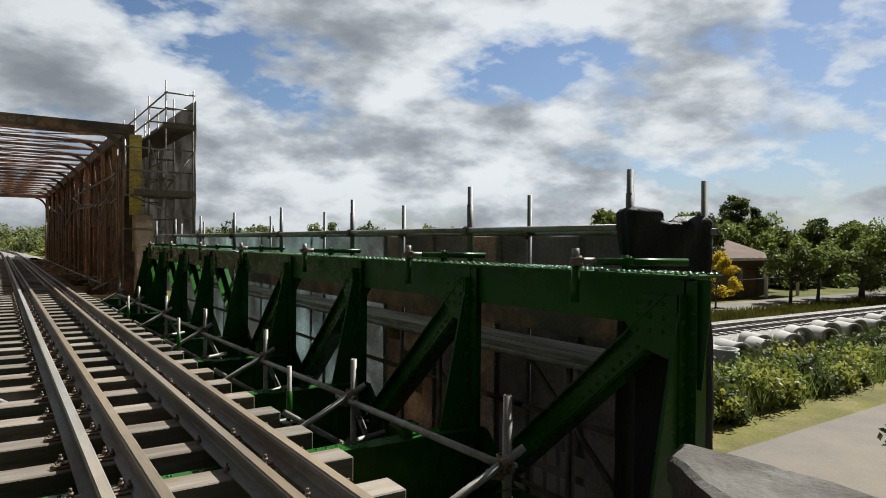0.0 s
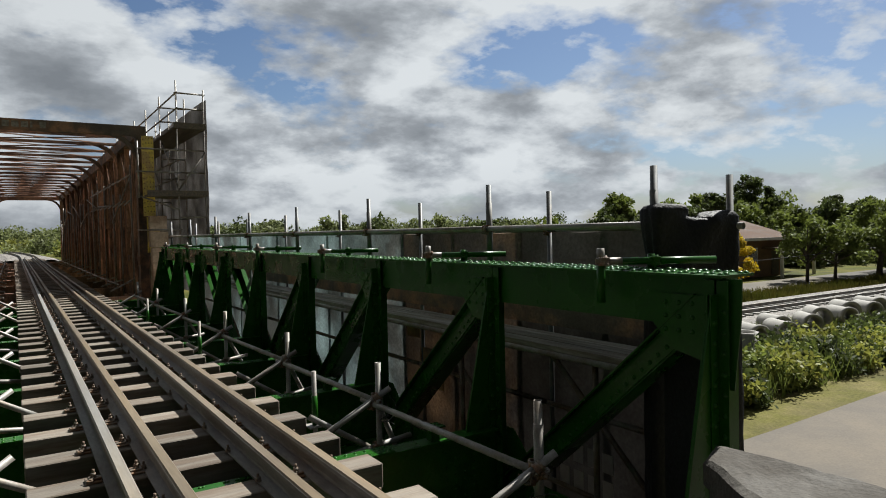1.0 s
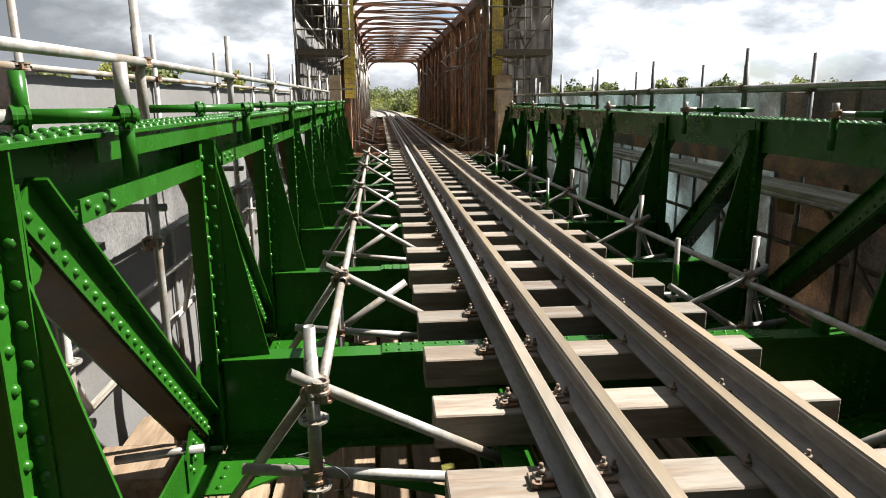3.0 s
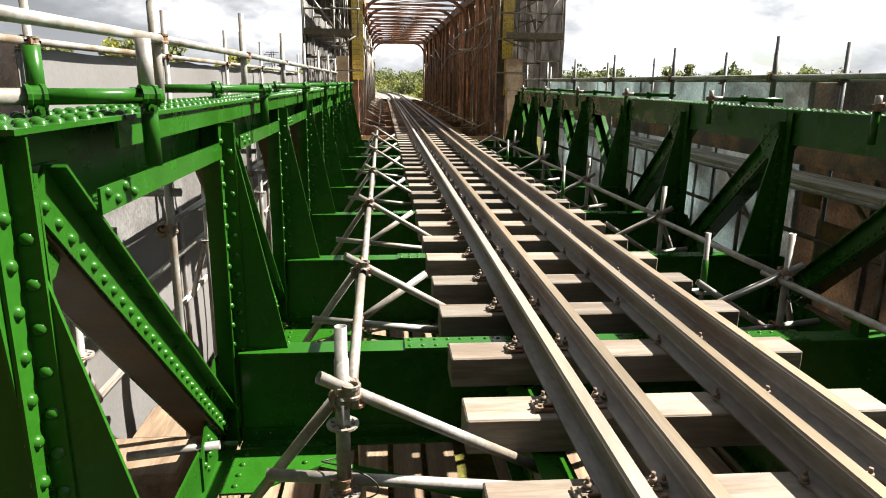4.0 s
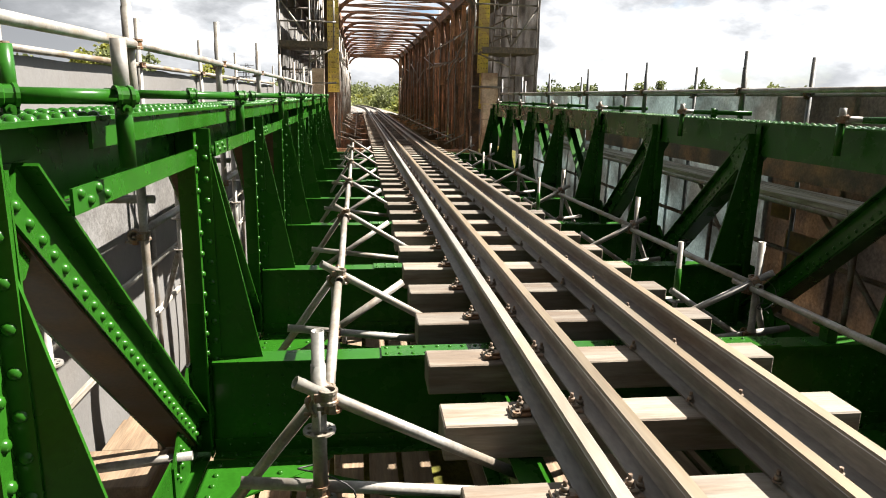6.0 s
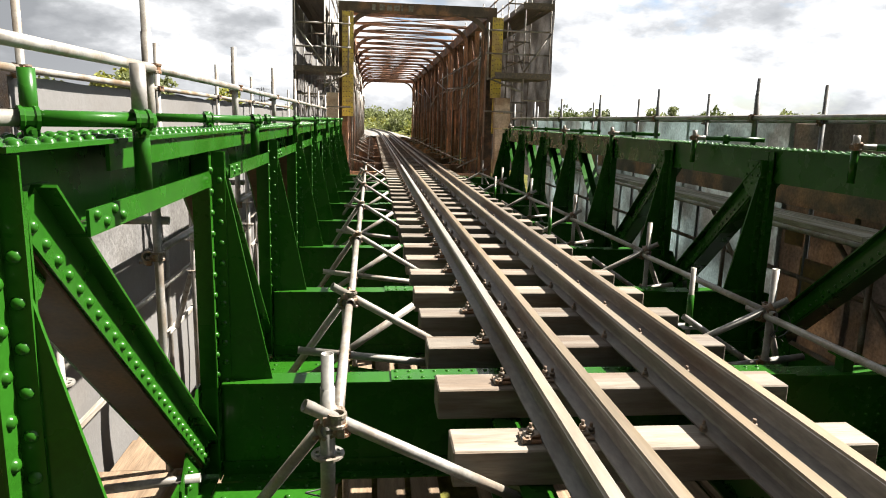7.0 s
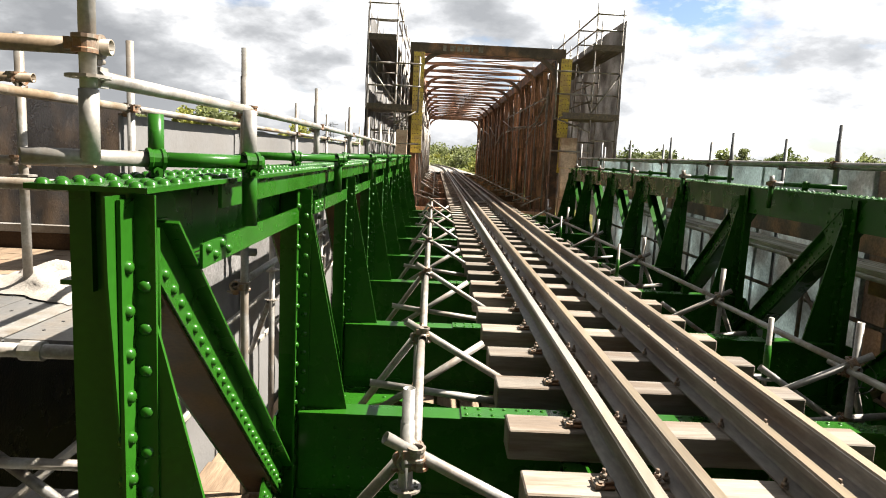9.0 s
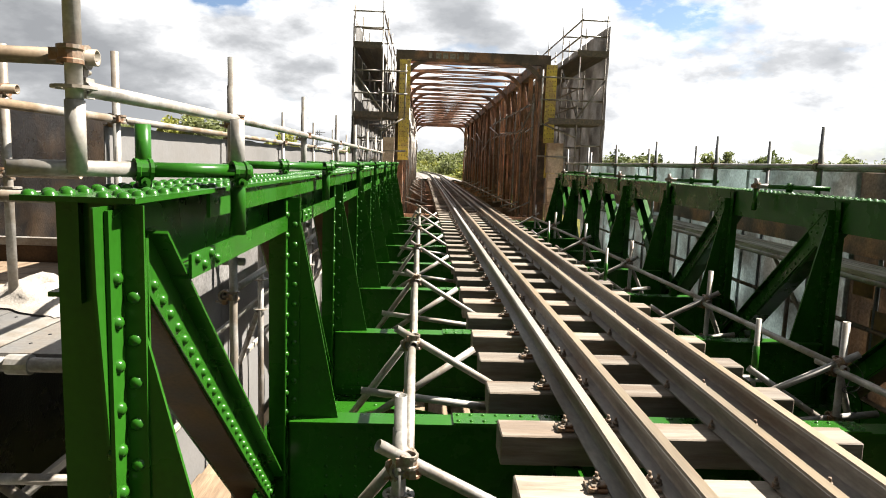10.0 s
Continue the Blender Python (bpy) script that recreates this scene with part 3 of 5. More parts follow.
def pony_truss(s, top, label):
    """s: -1 or 1, the side of the track. u is the distance from the middle of the track."""
    ob = thing("pony_truss", label, "bridge truss", "green bridge trusses")
    X = lambda u: s * u

    def bx(g, u0, u1, y0, y1, z0, z1):
        return g.box(min(X(u0), X(u1)), max(X(u0), X(u1)), y0, y1, z0, z1)

    ya, yb = Y0 - 0.06, YEND + 0.10
    places = []
    part("top_plate", bx(Geo(), 2.135, 2.435, ya, yb, top - 0.014, top), GREEN, ob)
    wu = 2.283 if s < 0 else 2.205
    part("chord_web", bx(Geo(), wu, wu + 0.014, ya + 0.02, yb - 0.05, top - (0.27 if s < 0 else 0.30), top - 0.014), GREEN, ob)
    for u0, u1 in ((2.152, 2.164), (2.413, 2.425)) if s < 0 else ((2.413, 2.425),):
        part("chord_edge_angle", bx(Geo(), u0, u1, ya + 0.62 if u0 < 2.3 else ya + 0.4, yb - 0.02, top - 0.10, top - 0.0145), GREEN, ob)
    for k in range(PANELS if s < 0 else 0):
        lo = bx(Geo(), 2.168, 2.178, YK[k] + 0.42, YK[k + 1] - 0.085, top - 0.285, top - 0.205)
        bx(lo, 2.1785, 2.282, YK[k] + 0.42, YK[k + 1] - 0.085, top - 0.285, top - 0.275)
        part("chord_lower_angle", lo, GREEN, ob)
    part("chord_outer_angle", bx(Geo(), 2.298, 2.41, ya + 0.1, yb - 0.1, top - 0.271, top - 0.258), GREEN, ob)
    bc = bx(Geo(), 2.20, 2.38, ya, yb, -0.83, -0.818)
    bx(bc, 2.283, 2.297, ya, yb, -0.818, -0.60)
    part("bottom_chord", bc, GREEN, ob)
    for ye in (Y0 - 0.012, YEND + 0.012):
        sg = -1 if ye < 5 else 1
        part("end_gusset", Geo().prism([(ye + sg * 0.02, top - 0.02), (ye + sg * 0.125, top - 0.02), (ye + sg * 0.12, top - 0.22), (ye + sg * 0.077, top - 0.62), (ye + sg * 0.02, top - 0.62)], X(2.200), X(2.208), "x"), GREEN, ob)
        part("end_plate", bx(Geo(), 2.185, 2.35, ye - 0.004, ye + 0.004, -0.8, top - 0.0145), GREEN, ob)
    y = ya + 0.03
    while y < yb:
        for u in (2.175, 2.225, 2.355, 2.405):
            places.append(((X(u), y, top), (0, 0, 1)))
        y += 0.085
    for k, y in enumerate(YK):
        # bracket plate across the truss, two pairs of angles on it
        br = Geo()
        zt = top - 0.105
        end = k == 0 and s < 0
        ui, uc, leg = (2.136, 2.188, 0.088) if end else (2.108, 2.172, 0.075)
        out = [(X(2.28), zt), (X(2.135), zt)] + ([(X(ui + 0.004), top - 0.36)] if end else []) + [(X(1.885), -0.223), (X(1.885), -0.236), (X(2.28), -0.236)]
        br.prism(out, y - 0.006, y + 0.006, "y")
        part("bracket_plate", br, GREEN, ob)
        post = bx(Geo(), 2.16, 2.28, y - 0.006, y + 0.006, -0.80, -0.236)
        part("post_web", post, GREEN, ob)
        for d in (-1, 1):
            an = Geo()
            bx(an, uc, uc + 0.010, *sorted((y + d * 0.007, y + d * (leg if d < 0 else 0.075))), -0.80, top - 0.03)
            bx(an, ui, uc - 0.0005, *sorted((y + d * 0.0065, y + d * 0.0155)), -0.222, top - (0.105 if not end or d > 0 else 0.02))
            part("post_angle", an, GREEN, ob)
        z = top - 0.20
        while z > -0.2:
            places.append(((X(uc), y - (0.054 if end else 0.048), z), (-s, 0, 0)))
            places.append(((X(uc), y + 0.048, z), (-s, 0, 0)))
            places.append(((X(ui + 0.029), y - 0.0155, z - 0.055), (0, -1, 0)))
            if end:
                places.append(((X(2.225), Y0 - 0.016, z - 0.03), (0, -1, 0)))
            z -= 0.112
        # level gusset plates at the foot, with the lower braces
        for sg in (-1, 1):
            if Y0 < y + sg * 0.2 < YEND:
                part("lateral_gusset", Geo().prism([(X(2.19), y + sg * 0.10), (X(1.50), y + sg * 0.10), (X(1.62), y + sg * 0.24), (X(2.02), y + sg * 0.52), (X(2.19), y + sg * 0.52)], -0.815, -0.803, "z"), GREEN, ob)
                for u, dy in ((2.12, 0.16), (2.12, 0.26), (2.12, 0.36), (2.12, 0.46), (1.95, 0.16), (1.82, 0.16), (1.69, 0.16), (1.78, 0.26), (1.92, 0.36)):
                    places.append(((X(u), y + sg * dy, -0.803), (0, 0, 1)))
        # stiffener along the sloping edge
        p, q = Vector((X(2.10), y + 0.012, top - 0.30)), Vector((X(1.893), y + 0.012, -0.22))
        st = Geo()
        w = Vector((0.055 * s, 0, 0.0))
        t = Vector((0, 0.010, 0))
        st.add([p, p + w, q + w, q, p + t, p + w + t, q + w + t, q + t], [(0, 1, 2, 3), (7, 6, 5, 4), (0, 4, 5, 1), (1, 5, 6, 2), (2, 6, 7, 3), (3, 7, 4, 0)])
        if not end:
            part("edge_stiffener", st, GREEN, ob)
        if k < PANELS:
            # joint plate at the top of the diagonal, with its rivets
            first_half = k < PANELS / 2
            yt, yl = (y, YK[k + 1]) if first_half else (YK[k + 1], y)
            sg = 1 if first_half else -1
            gp = Geo()
            hexa = [(yt + sg * 0.02, top - 0.12), (yt + sg * 0.40, top - 0.12), (yt + sg * 0.46, top - 0.20), (yt + sg * 0.43, top - 0.30), (yt + sg * 0.30, top - 0.44), (yt + sg * 0.02, top - 0.50)]
            gp.prism(hexa, X(wu - 0.016), X(wu - 0.002), "x")
            part("joint_plate", gp, GREEN, ob)
            lo = Geo().prism([(yl - sg * 0.02, -0.24), (yl - sg * 0.10, -0.24), (yl - sg * 0.48, -0.62), (yl - sg * 0.48, -0.81), (yl - sg * 0.02, -0.81)], X(2.27), X(2.281), "x")
            part("lower_joint_plate", lo, GREEN, ob)
            for i in range(5):
                for j in range(2):
                    places.append(((X(2.27), yl - sg * (0.20 + 0.045 * i + 0.05 * j), -0.52 - 0.055 * i + 0.05 * j), (-s, 0, 0)))
            # the diagonal: two flanged channels with a web between
            sh = 0.115 if s < 0 else 0.0
            a = Vector((X(2.25), yt + sg * (0.10 + sh), top - 0.17))
            b = Vector((X(2.25), yl - sg * (0.10 - sh * 0.6), -0.68))
            d = (b - a).normalized()
            up = Vector((0, -d.z, d.y))
            if up.z < 0:
                up = -up
            xx = Vector((-s, 0, 0))

            def bar(c0, x0, x1, h0, h1, t0=0.0, t1=1.0):
                g = Geo()
                e0, e1 = a + (b - a) * t0, a + (b - a) * t1
                vs = [e + xx * xv + up * hv for e in (e0, e1) for xv, hv in ((x0, h0), (x1, h0), (x1, h1), (x0, h1))]
                return g.add(vs, [(0, 1, 2, 3), (7, 6, 5, 4), (0, 4, 5, 1), (1, 5, 6, 2), (2, 6, 7, 3), (3, 7, 4, 0)])

            part("diagonal_angle", bar(0, 0.0005, 0.012, -0.065, 0.0655, 0.0, 0.99), GREEN, ob)
            part("diagonal_angle", bar(0, 0.0005, 0.068, 0.066, 0.076), GREEN, ob)
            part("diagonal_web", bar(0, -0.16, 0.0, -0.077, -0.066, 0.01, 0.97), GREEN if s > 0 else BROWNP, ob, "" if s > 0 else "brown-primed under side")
            part("diagonal_outer_angle", bar(0, -0.172, -0.1605, -0.077, 0.066, 0.01, 0.97), GREEN, ob)
            part("diagonal_outer_flange", bar(0, -0.172, -0.10, 0.0665, 0.0765, 0.0, 0.97), GREEN, ob)
            L = (b - a).length
            n = int(L / 0.085)
            for i in range(n):
                c = a + d * (0.05 + i * 0.085) + up * -0.028 + xx * 0.012
                places.append((tuple(c), (-s, 0, 0)))
            for i in range(3):
                for j in range(3):
                    places.append(((X(wu - 0.016), yt + sg * (0.16 + 0.09 * i), top - 0.17 - 0.08 * j), (-s, 0, 0)))
            for i in range(4):
                if s < 0:
                    places.append(((X(2.168), YK[k] + 0.47 + 0.07 * i, top - 0.225 - 0.03 * (i % 2)), (-s, 0, 0)))
    if s < 0:
        rivet_set(ob, places, lambda c: c[1] < 4.7 and c[2] > -0.9)
    else:
        rivet_set(ob, places, lambda c: c[1] < 4.0 and c[2] > top - 0.01)
    return ob


TOPL, TOPR = 1.145, 1.07
pony_truss(-1, TOPL, "bright green freshly painted riveted steel truss, sunlit")
pony_truss(1, TOPR, "green painted riveted steel truss, shaded track side")

# ---- rusty through truss ----
RY0, RY1, RW, RTOP = 21.0, 57.5, 2.15, 4.55


def through_truss():
    ob = thing("through_truss", "rusty brown riveted iron through truss bridge with arched sway frames", "bridge truss")
    n = 9
    step = (RY1 - RY0) / n
    for s in (-1, 1):
        g = Geo().box(*sorted((s * (RW - 0.13), s * (RW + 0.17))), RY0, RY1, RTOP - 0.34, RTOP)
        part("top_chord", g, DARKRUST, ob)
        part("bottom_chord", Geo().box(*sorted((s * (RW - 0.1), s * (RW + 0.15))), RY0, RY1, -0.85, -0.45), RUST, ob)
        for k in range(n + 1):
            y = RY0 + k * step
            w = 0.16 if k in (0, n) else 0.10
            p = Geo()
            p.box(*sorted((s * (RW - 0.11), s * (RW - 0.10))), y - w, y + w, -0.5, RTOP - 0.3)
            p.box(*sorted((s * (RW - 0.10), s * (RW + 0.14))), y - 0.006, y + 0.006, -0.5, RTOP - 0.3)
            p.box(*sorted((s * (RW + 0.14), s * (RW + 0.15))), y - w, y + w, -0.5, RTOP - 0.3)
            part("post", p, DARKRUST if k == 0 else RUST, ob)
            if k < n:
                for a, b in ((0, 1), (1, 0)):
                    q0, q1 = Vector((s * (RW + 0.02 * a), y + 0.1, -0.4 if a == 0 else RTOP - 0.4)), Vector((s * (RW + 0.02 * a), y + step - 0.1, RTOP - 0.4 if a == 0 else -0.4))
                    d = (q1 - q0).normalized()
                    u = Vector((0, -d.z, d.y)) * 0.085
                    t = Vector((0.012, 0, 0))
                    part("diagonal", Geo().add([q0 - u, q0 + u, q1 + u, q1 - u, q0 - u + t, q0 + u + t, q1 + u + t, q1 - u + t], [(3, 2, 1, 0), (4, 5, 6, 7), (0, 1, 5, 4), (1, 2, 6, 5), (2, 3, 7, 6), (3, 0, 4, 7)]), RUST, ob)
                # intermediate hangers and a lattice of flats
                for j in (0.33, 0.67):
                    yy = y + j * step
                    part("hanger", Geo().box(*sorted((s * (RW - 0.05), s * (RW + 0.09))), yy - 0.06, yy + 0.06, -0.45, RTOP - 0.3), RUST, ob)
        # lacing angles and thin straps between the posts
        rr = random.Random(31 + s)
        for k in range(n * 6):
            yy = RY0 + 0.3 + (k + rr.uniform(0.1, 0.9)) * (RY1 - RY0 - 0.6) / (n * 6)
            w = rr.uniform(0.018, 0.05)
            x = s * (RW - rr.uniform(0.12, 0.17))
            part("lacing_angle", Geo().box(x - 0.006, x + 0.006, yy - w, yy + w, -0.45, rr.uniform(1.8, RTOP - 0.35)).box(x - 0.03, x + 0.03, yy + w, yy + w + 0.008, -0.45, 1.7), rr.choice((RUST, DARKRUST, RUSTBRIGHT, RUST)), ob)
        for k in range(n * 2):
            yy = RY0 + k * step / 2
            for z in (0.55, 1.95, 3.1):
                part("batten_plate", Geo().box(*sorted((s * (RW - 0.118), s * (RW - 0.112))), yy - 0.22, yy + 0.22, z + rr.uniform(-0.1, 0.1), z + 0.24), rr.choice((RUST, DARKRUST)), ob)
    # arched sway frames and struts
    for k in range(2 * n + 1):
        y = RY0 + k * step / 2
        main = k % 2 == 0
        h = 0.30 if k in (0, 2 * n) else 0.10
        w = 0.08 if k in (0, 2 * n) else 0.045
        st = Geo().box(-RW + 0.1, RW - 0.1, y - w, y + w, RTOP - h, RTOP - 0.012)
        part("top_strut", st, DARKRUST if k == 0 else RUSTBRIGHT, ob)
        if main:
            for s in (-1, 1):
                pts, R = [], 0.85
                for i in range(9):
                    a = math.pi / 2 * i / 8
                    pts.append((s * (RW - 0.11 - R + R * math.cos(a)), RTOP - h - R + R * math.sin(a)))
                for i in range(8, -1, -1):
                    a = math.pi / 2 * i / 8
                    q = R + 0.13
                    pts.append((s * min(RW - 0.105, RW - 0.11 - R + q * math.cos(a)), min(RTOP - h + 0.005, RTOP - h - R + q * math.sin(a))))
                part("knee_arch", Geo().prism(pts, y - 0.05, y + 0.05, "y"), DARKRUST if k == 0 else RUST, ob)
        if k < 2 * n:
            for s in (-1, 1):
                p, q = Vector((-s * (RW - 0.1), y + 0.05, RTOP - 0.07)), Vector((s * (RW - 0.1), y + step / 2 - 0.05, RTOP - 0.07))
                d = (q - p).normalized()
                w = Vector((-d.y, d.x, 0)) * 0.032
                t = Vector((0, 0, 0.03))
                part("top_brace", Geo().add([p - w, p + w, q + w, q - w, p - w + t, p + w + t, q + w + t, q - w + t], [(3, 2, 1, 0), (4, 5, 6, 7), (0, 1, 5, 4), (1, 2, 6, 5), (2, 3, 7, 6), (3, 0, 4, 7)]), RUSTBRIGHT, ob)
        if main:
            part("floor_beam", Geo().box(-RW + 0.1, RW - 0.1, y - 0.08, y + 0.08, -0.8, -0.33), RUST, ob)
    for s in (-1, 1):
        part("stringer", Geo().box(s * 0.62 - 0.08, s * 0.62 + 0.08, RY0, RY1, -0.75, -0.33), RUST, ob)
    for i, w in enumerate((0.10, 0.16, 0.16, 0.16, 0.05, 0.14)):
        part("faded_mark", Geo().box(-1.35 + 0.21 * i, -1.35 + 0.21 * i + w, RY0 - 0.086, RY0 - 0.0805, RTOP - 0.23, RTOP - 0.07), GREYBOARD, ob, "faded pale painted mark")
    return ob


# ---- scaffolds ----
R = 0.0242


def coupler(parent, p, axis, second):
    """A pair of hinged clamp bands round two crossing tubes, with ears, swing bolts, nuts and hinge pins."""
    p, ax, bx = Vector(p), Vector(axis).normalized(), Vector(second).normalized()
    off = ax.cross(bx)
    off = off.normalized() if off.length > 1e-3 else ax.orthogonal().normalized()
    g = Geo()
    for c, a, k in ((p - off * 0.026, ax, 1), (p + off * 0.026, bx, -1)):
        side = a.cross(off).normalized() * k
        turn = Matrix((side, a, off)).transposed().to_4x4()
        # band with raised lips
        prof = ((0.0245, -0.026), (0.0355, -0.026), (0.0355, -0.015), (0.0310, -0.011), (0.0310, 0.011), (0.0355, 0.015), (0.0355, 0.026), (0.0245, 0.026))
        vs = [c + a * z + (side * math.cos(2 * math.pi * i / 14) + off * math.sin(2 * math.pi * i / 14)) * r for r, z in prof for i in range(14)]
        g.add(vs, [(q * 14 + i, q * 14 + (i + 1) % 14, ((q + 1) % 8) * 14 + (i + 1) % 14, ((q + 1) % 8) * 14 + i) for q in range(8) for i in range(14)])
        e = c + side * 0.038
        g.box(-0.014, 0.016, -0.017, 0.017, -0.013, 0.013, Matrix.Translation(e) @ turn)
        g.tube(e + off * 0.012, e + off * 0.030, 0.0155, 6)
        g.tube(e + off * 0.029, e + off * 0.055, 0.0075, 8)
    return part("coupler", g, COUPLER, parent)


ROSETTE = None


def rosette(parent, p):
    """A pierced disc: hub, eight spokes and a rim, in one piece."""
    global ROSETTE
    if ROSETTE is None:
        n, rs = 16, (0.0243, 0.034, 0.049, 0.062)
        g = Geo()
        vs = [(r * math.cos(2 * math.pi * (i + 0.5 * (k > 0) * 0) / n), r * math.sin(2 * math.pi * i / n), z) for z in (-0.0045, 0.0045) for k, r in enumerate(rs) for i in range(n)]
        fs = []
        idx = lambda h, k, i: h * 4 * n + k * n + i % n
        for k in range(3):
            for i in range(n):
                if k == 1 and i % 2:
                    continue
                fs.append((idx(0, k, i), idx(0, k, i + 1), idx(0, k + 1, i + 1), idx(0, k + 1, i)))
                fs.append((idx(1, k, i), idx(1, k + 1, i), idx(1, k + 1, i + 1), idx(1, k, i + 1)))
                if k == 1:
                    fs.append((idx(0, 1, i), idx(0, 2, i), idx(1, 2, i), idx(1, 1, i)))
                    fs.append((idx(0, 1, i + 1), idx(1, 1, i + 1), idx(1, 2, i + 1), idx(0, 2, i + 1)))
        for i in range(n):
            fs.append((idx(0, 3, i), idx(0, 3, i + 1), idx(1, 3, i + 1), idx(1, 3, i)))
            if i % 2:
                fs.append((idx(0, 2, i), idx(1, 2, i), idx(1, 2, i + 1), idx(0, 2, i + 1)))
                fs.append((idx(0, 1, i), idx(0, 1, i + 1), idx(1, 1, i + 1), idx(1, 1, i)))
        ROSETTE = g.add(vs, fs).mesh("rosette")
        ROSETTE.materials.append(STEEL)
    return part("rosette", ROSETTE, STEEL, parent, at=Matrix.Translation(p))


def tube_thing(name, a, b, label, mt=STEEL, r=R, group="scaffold tubes", hollow=True):
    ob = thing(name, label, "scaffold tube", group)
    part("tube", Geo().tube(a, b, r, 12, inner=r * 0.82 if hollow else 0), mt, ob)
    return ob


def standard(x, y, z0, z1, rosettes=(), label="upright galvanised scaffold tube with rosette", mt=STEEL, sleeve=None, group="scaffold standards"):
    ob = tube_thing("scaffold_standard", (x, y, z0), (x, y, z1), label, mt, group=group)
    for z in rosettes:
        rosette(ob, (x, y, z))
    if sleeve:
        part("sleeve", Geo().tube((x, y, sleeve[0]), (x, y, sleeve[1]), R + 0.004, 12), mt, ob)
    return ob


through_truss()
# scaffold tubes fixed inside the through truss
for s in (-1, 1):
    for k in range(16):
        y = 21.5 + k * 2.2 + RND.uniform(-0.3, 0.3)
        x = s * (RW - 0.2)
        z = RND.uniform(0.6, 1.2)
        tube_thing("scaffold_standard", (x, y, -0.5), (x, y + RND.uniform(-0.1, 0.1), RND.uniform(2.6, 3.6)), "thin scaffold upright inside the through truss", group="truss scaffold", hollow=False)
        if k % 2 == 0:
            tube_thing("scaffold_brace", (x - 0.04 * s, y, RND.uniform(2.4, 3.1)), (x - 0.04 * s, y + 4.2, RND.uniform(1.4, 3.2)), "sloping scaffold tube inside the through truss", group="truss scaffold", hollow=False)
    for k in range(14):
        y = 20.9 + k * 2.3
        tube_thing("scaffold_brace", (s * 1.25, y, -0.16), (s * 2.0, y + 0.6, RND.uniform(-0.1, 0.35)), "loose scaffold tube lying beside the track", group="truss scaffold", hollow=False)
        tube_thing("scaffold_ledger", (s * 1.45, y, 0.02), (s * 1.45, y + 2.35, 0.0), "grey scaffold tube running along the track", group="scaffold ledgers", hollow=False)
# yellow painted plates on the portal posts
for s in (-1, 1):
    ob = thing("clearance_board", "tall yellow riveted plate on the portal post", "sign", "portal boards")
    z0, z1 = (1.30, 4.25) if s < 0 else (1.95, 4.25)
    a = -0.29 if s < 0 else 0.0
    part("plate", Geo().box(*sorted((s * (RW + 0.02 + a), s * (RW + 0.34 + a))), RY0 - 0.185, RY0 - 0.17, z0, z1), YELLOW, ob)
    rv = Geo()
    z = z0 + 0.1
    while z < z1:
        for u in (0.06, 0.14, 0.22, 0.30):
            rv.dome((s * (RW + u + a), RY0 - 0.185, z + 0.04 * (u > 0.1)), (0, -1, 0), 0.018, 0.012, 6)
        z += 0.14
    part("rivets", rv, DARKRUST, ob)["kind"] = "stuff"
    if s > 0:
        part("lower_plate", Geo().box(RW + 0.10, RW + 0.44, RY0 - 0.16, RY0 - 0.145, 0.9, 1.93), YELLOW, ob, "shaded lower yellow plate")

# stone pier between the spans
pier = Geo()
courses = 11
for i in range(courses):
    z0 = -3.0 + i * 0.45
    x = -3.1
    while x < 3.05:
        w = RND.uniform(0.5, 0.9)
        x1 = min(x + w, 3.1)
        if i < 5:
            pier.box(x + 0.006, x1 - 0.006, 18.75 + RND.uniform(-0.015, 0.015), 20.7, z0 + 0.006, z0 + 0.444)
        x = x1
    if i > 4:
        for x, x1 in ((-2.62, -2.30), (2.30, 2.74)):
            pier.box(x + RND.uniform(-0.02, 0.02), x1 + RND.uniform(-0.02, 0.02), 20.45 + RND.uniform(-0.02, 0.02), 20.78, z0 + 0.006, z0 + 0.444)

solid("stone_pier", pier, CREAM, "pale dressed-stone bridge pier between the two spans", "pier", kind="structure")
solid("bearing_shelf", Geo().box(-3.0, 3.0, 18.3, 20.9, -3.0, -0.85), STONE, "grey stone bearing shelf of the pier", "pier", kind="structure")
# near abutment is out of view; its dark colour only lowers bounce onto the truss
solid("abutment", Geo().box(-3.2, 1.9, 0.4, 2.05, -3.2, -0.9), DARKSTONE, "unseen concrete abutment under the bridge end, coloured dark to cut bounced light", "abutment", kind="structure")
solid("abutment", Geo().box(-3.2, 3.2, 56.9, 59, -3.2, -0.86), STONE, "weathered stone abutment at the far bridge end", "abutment", kind="structure")

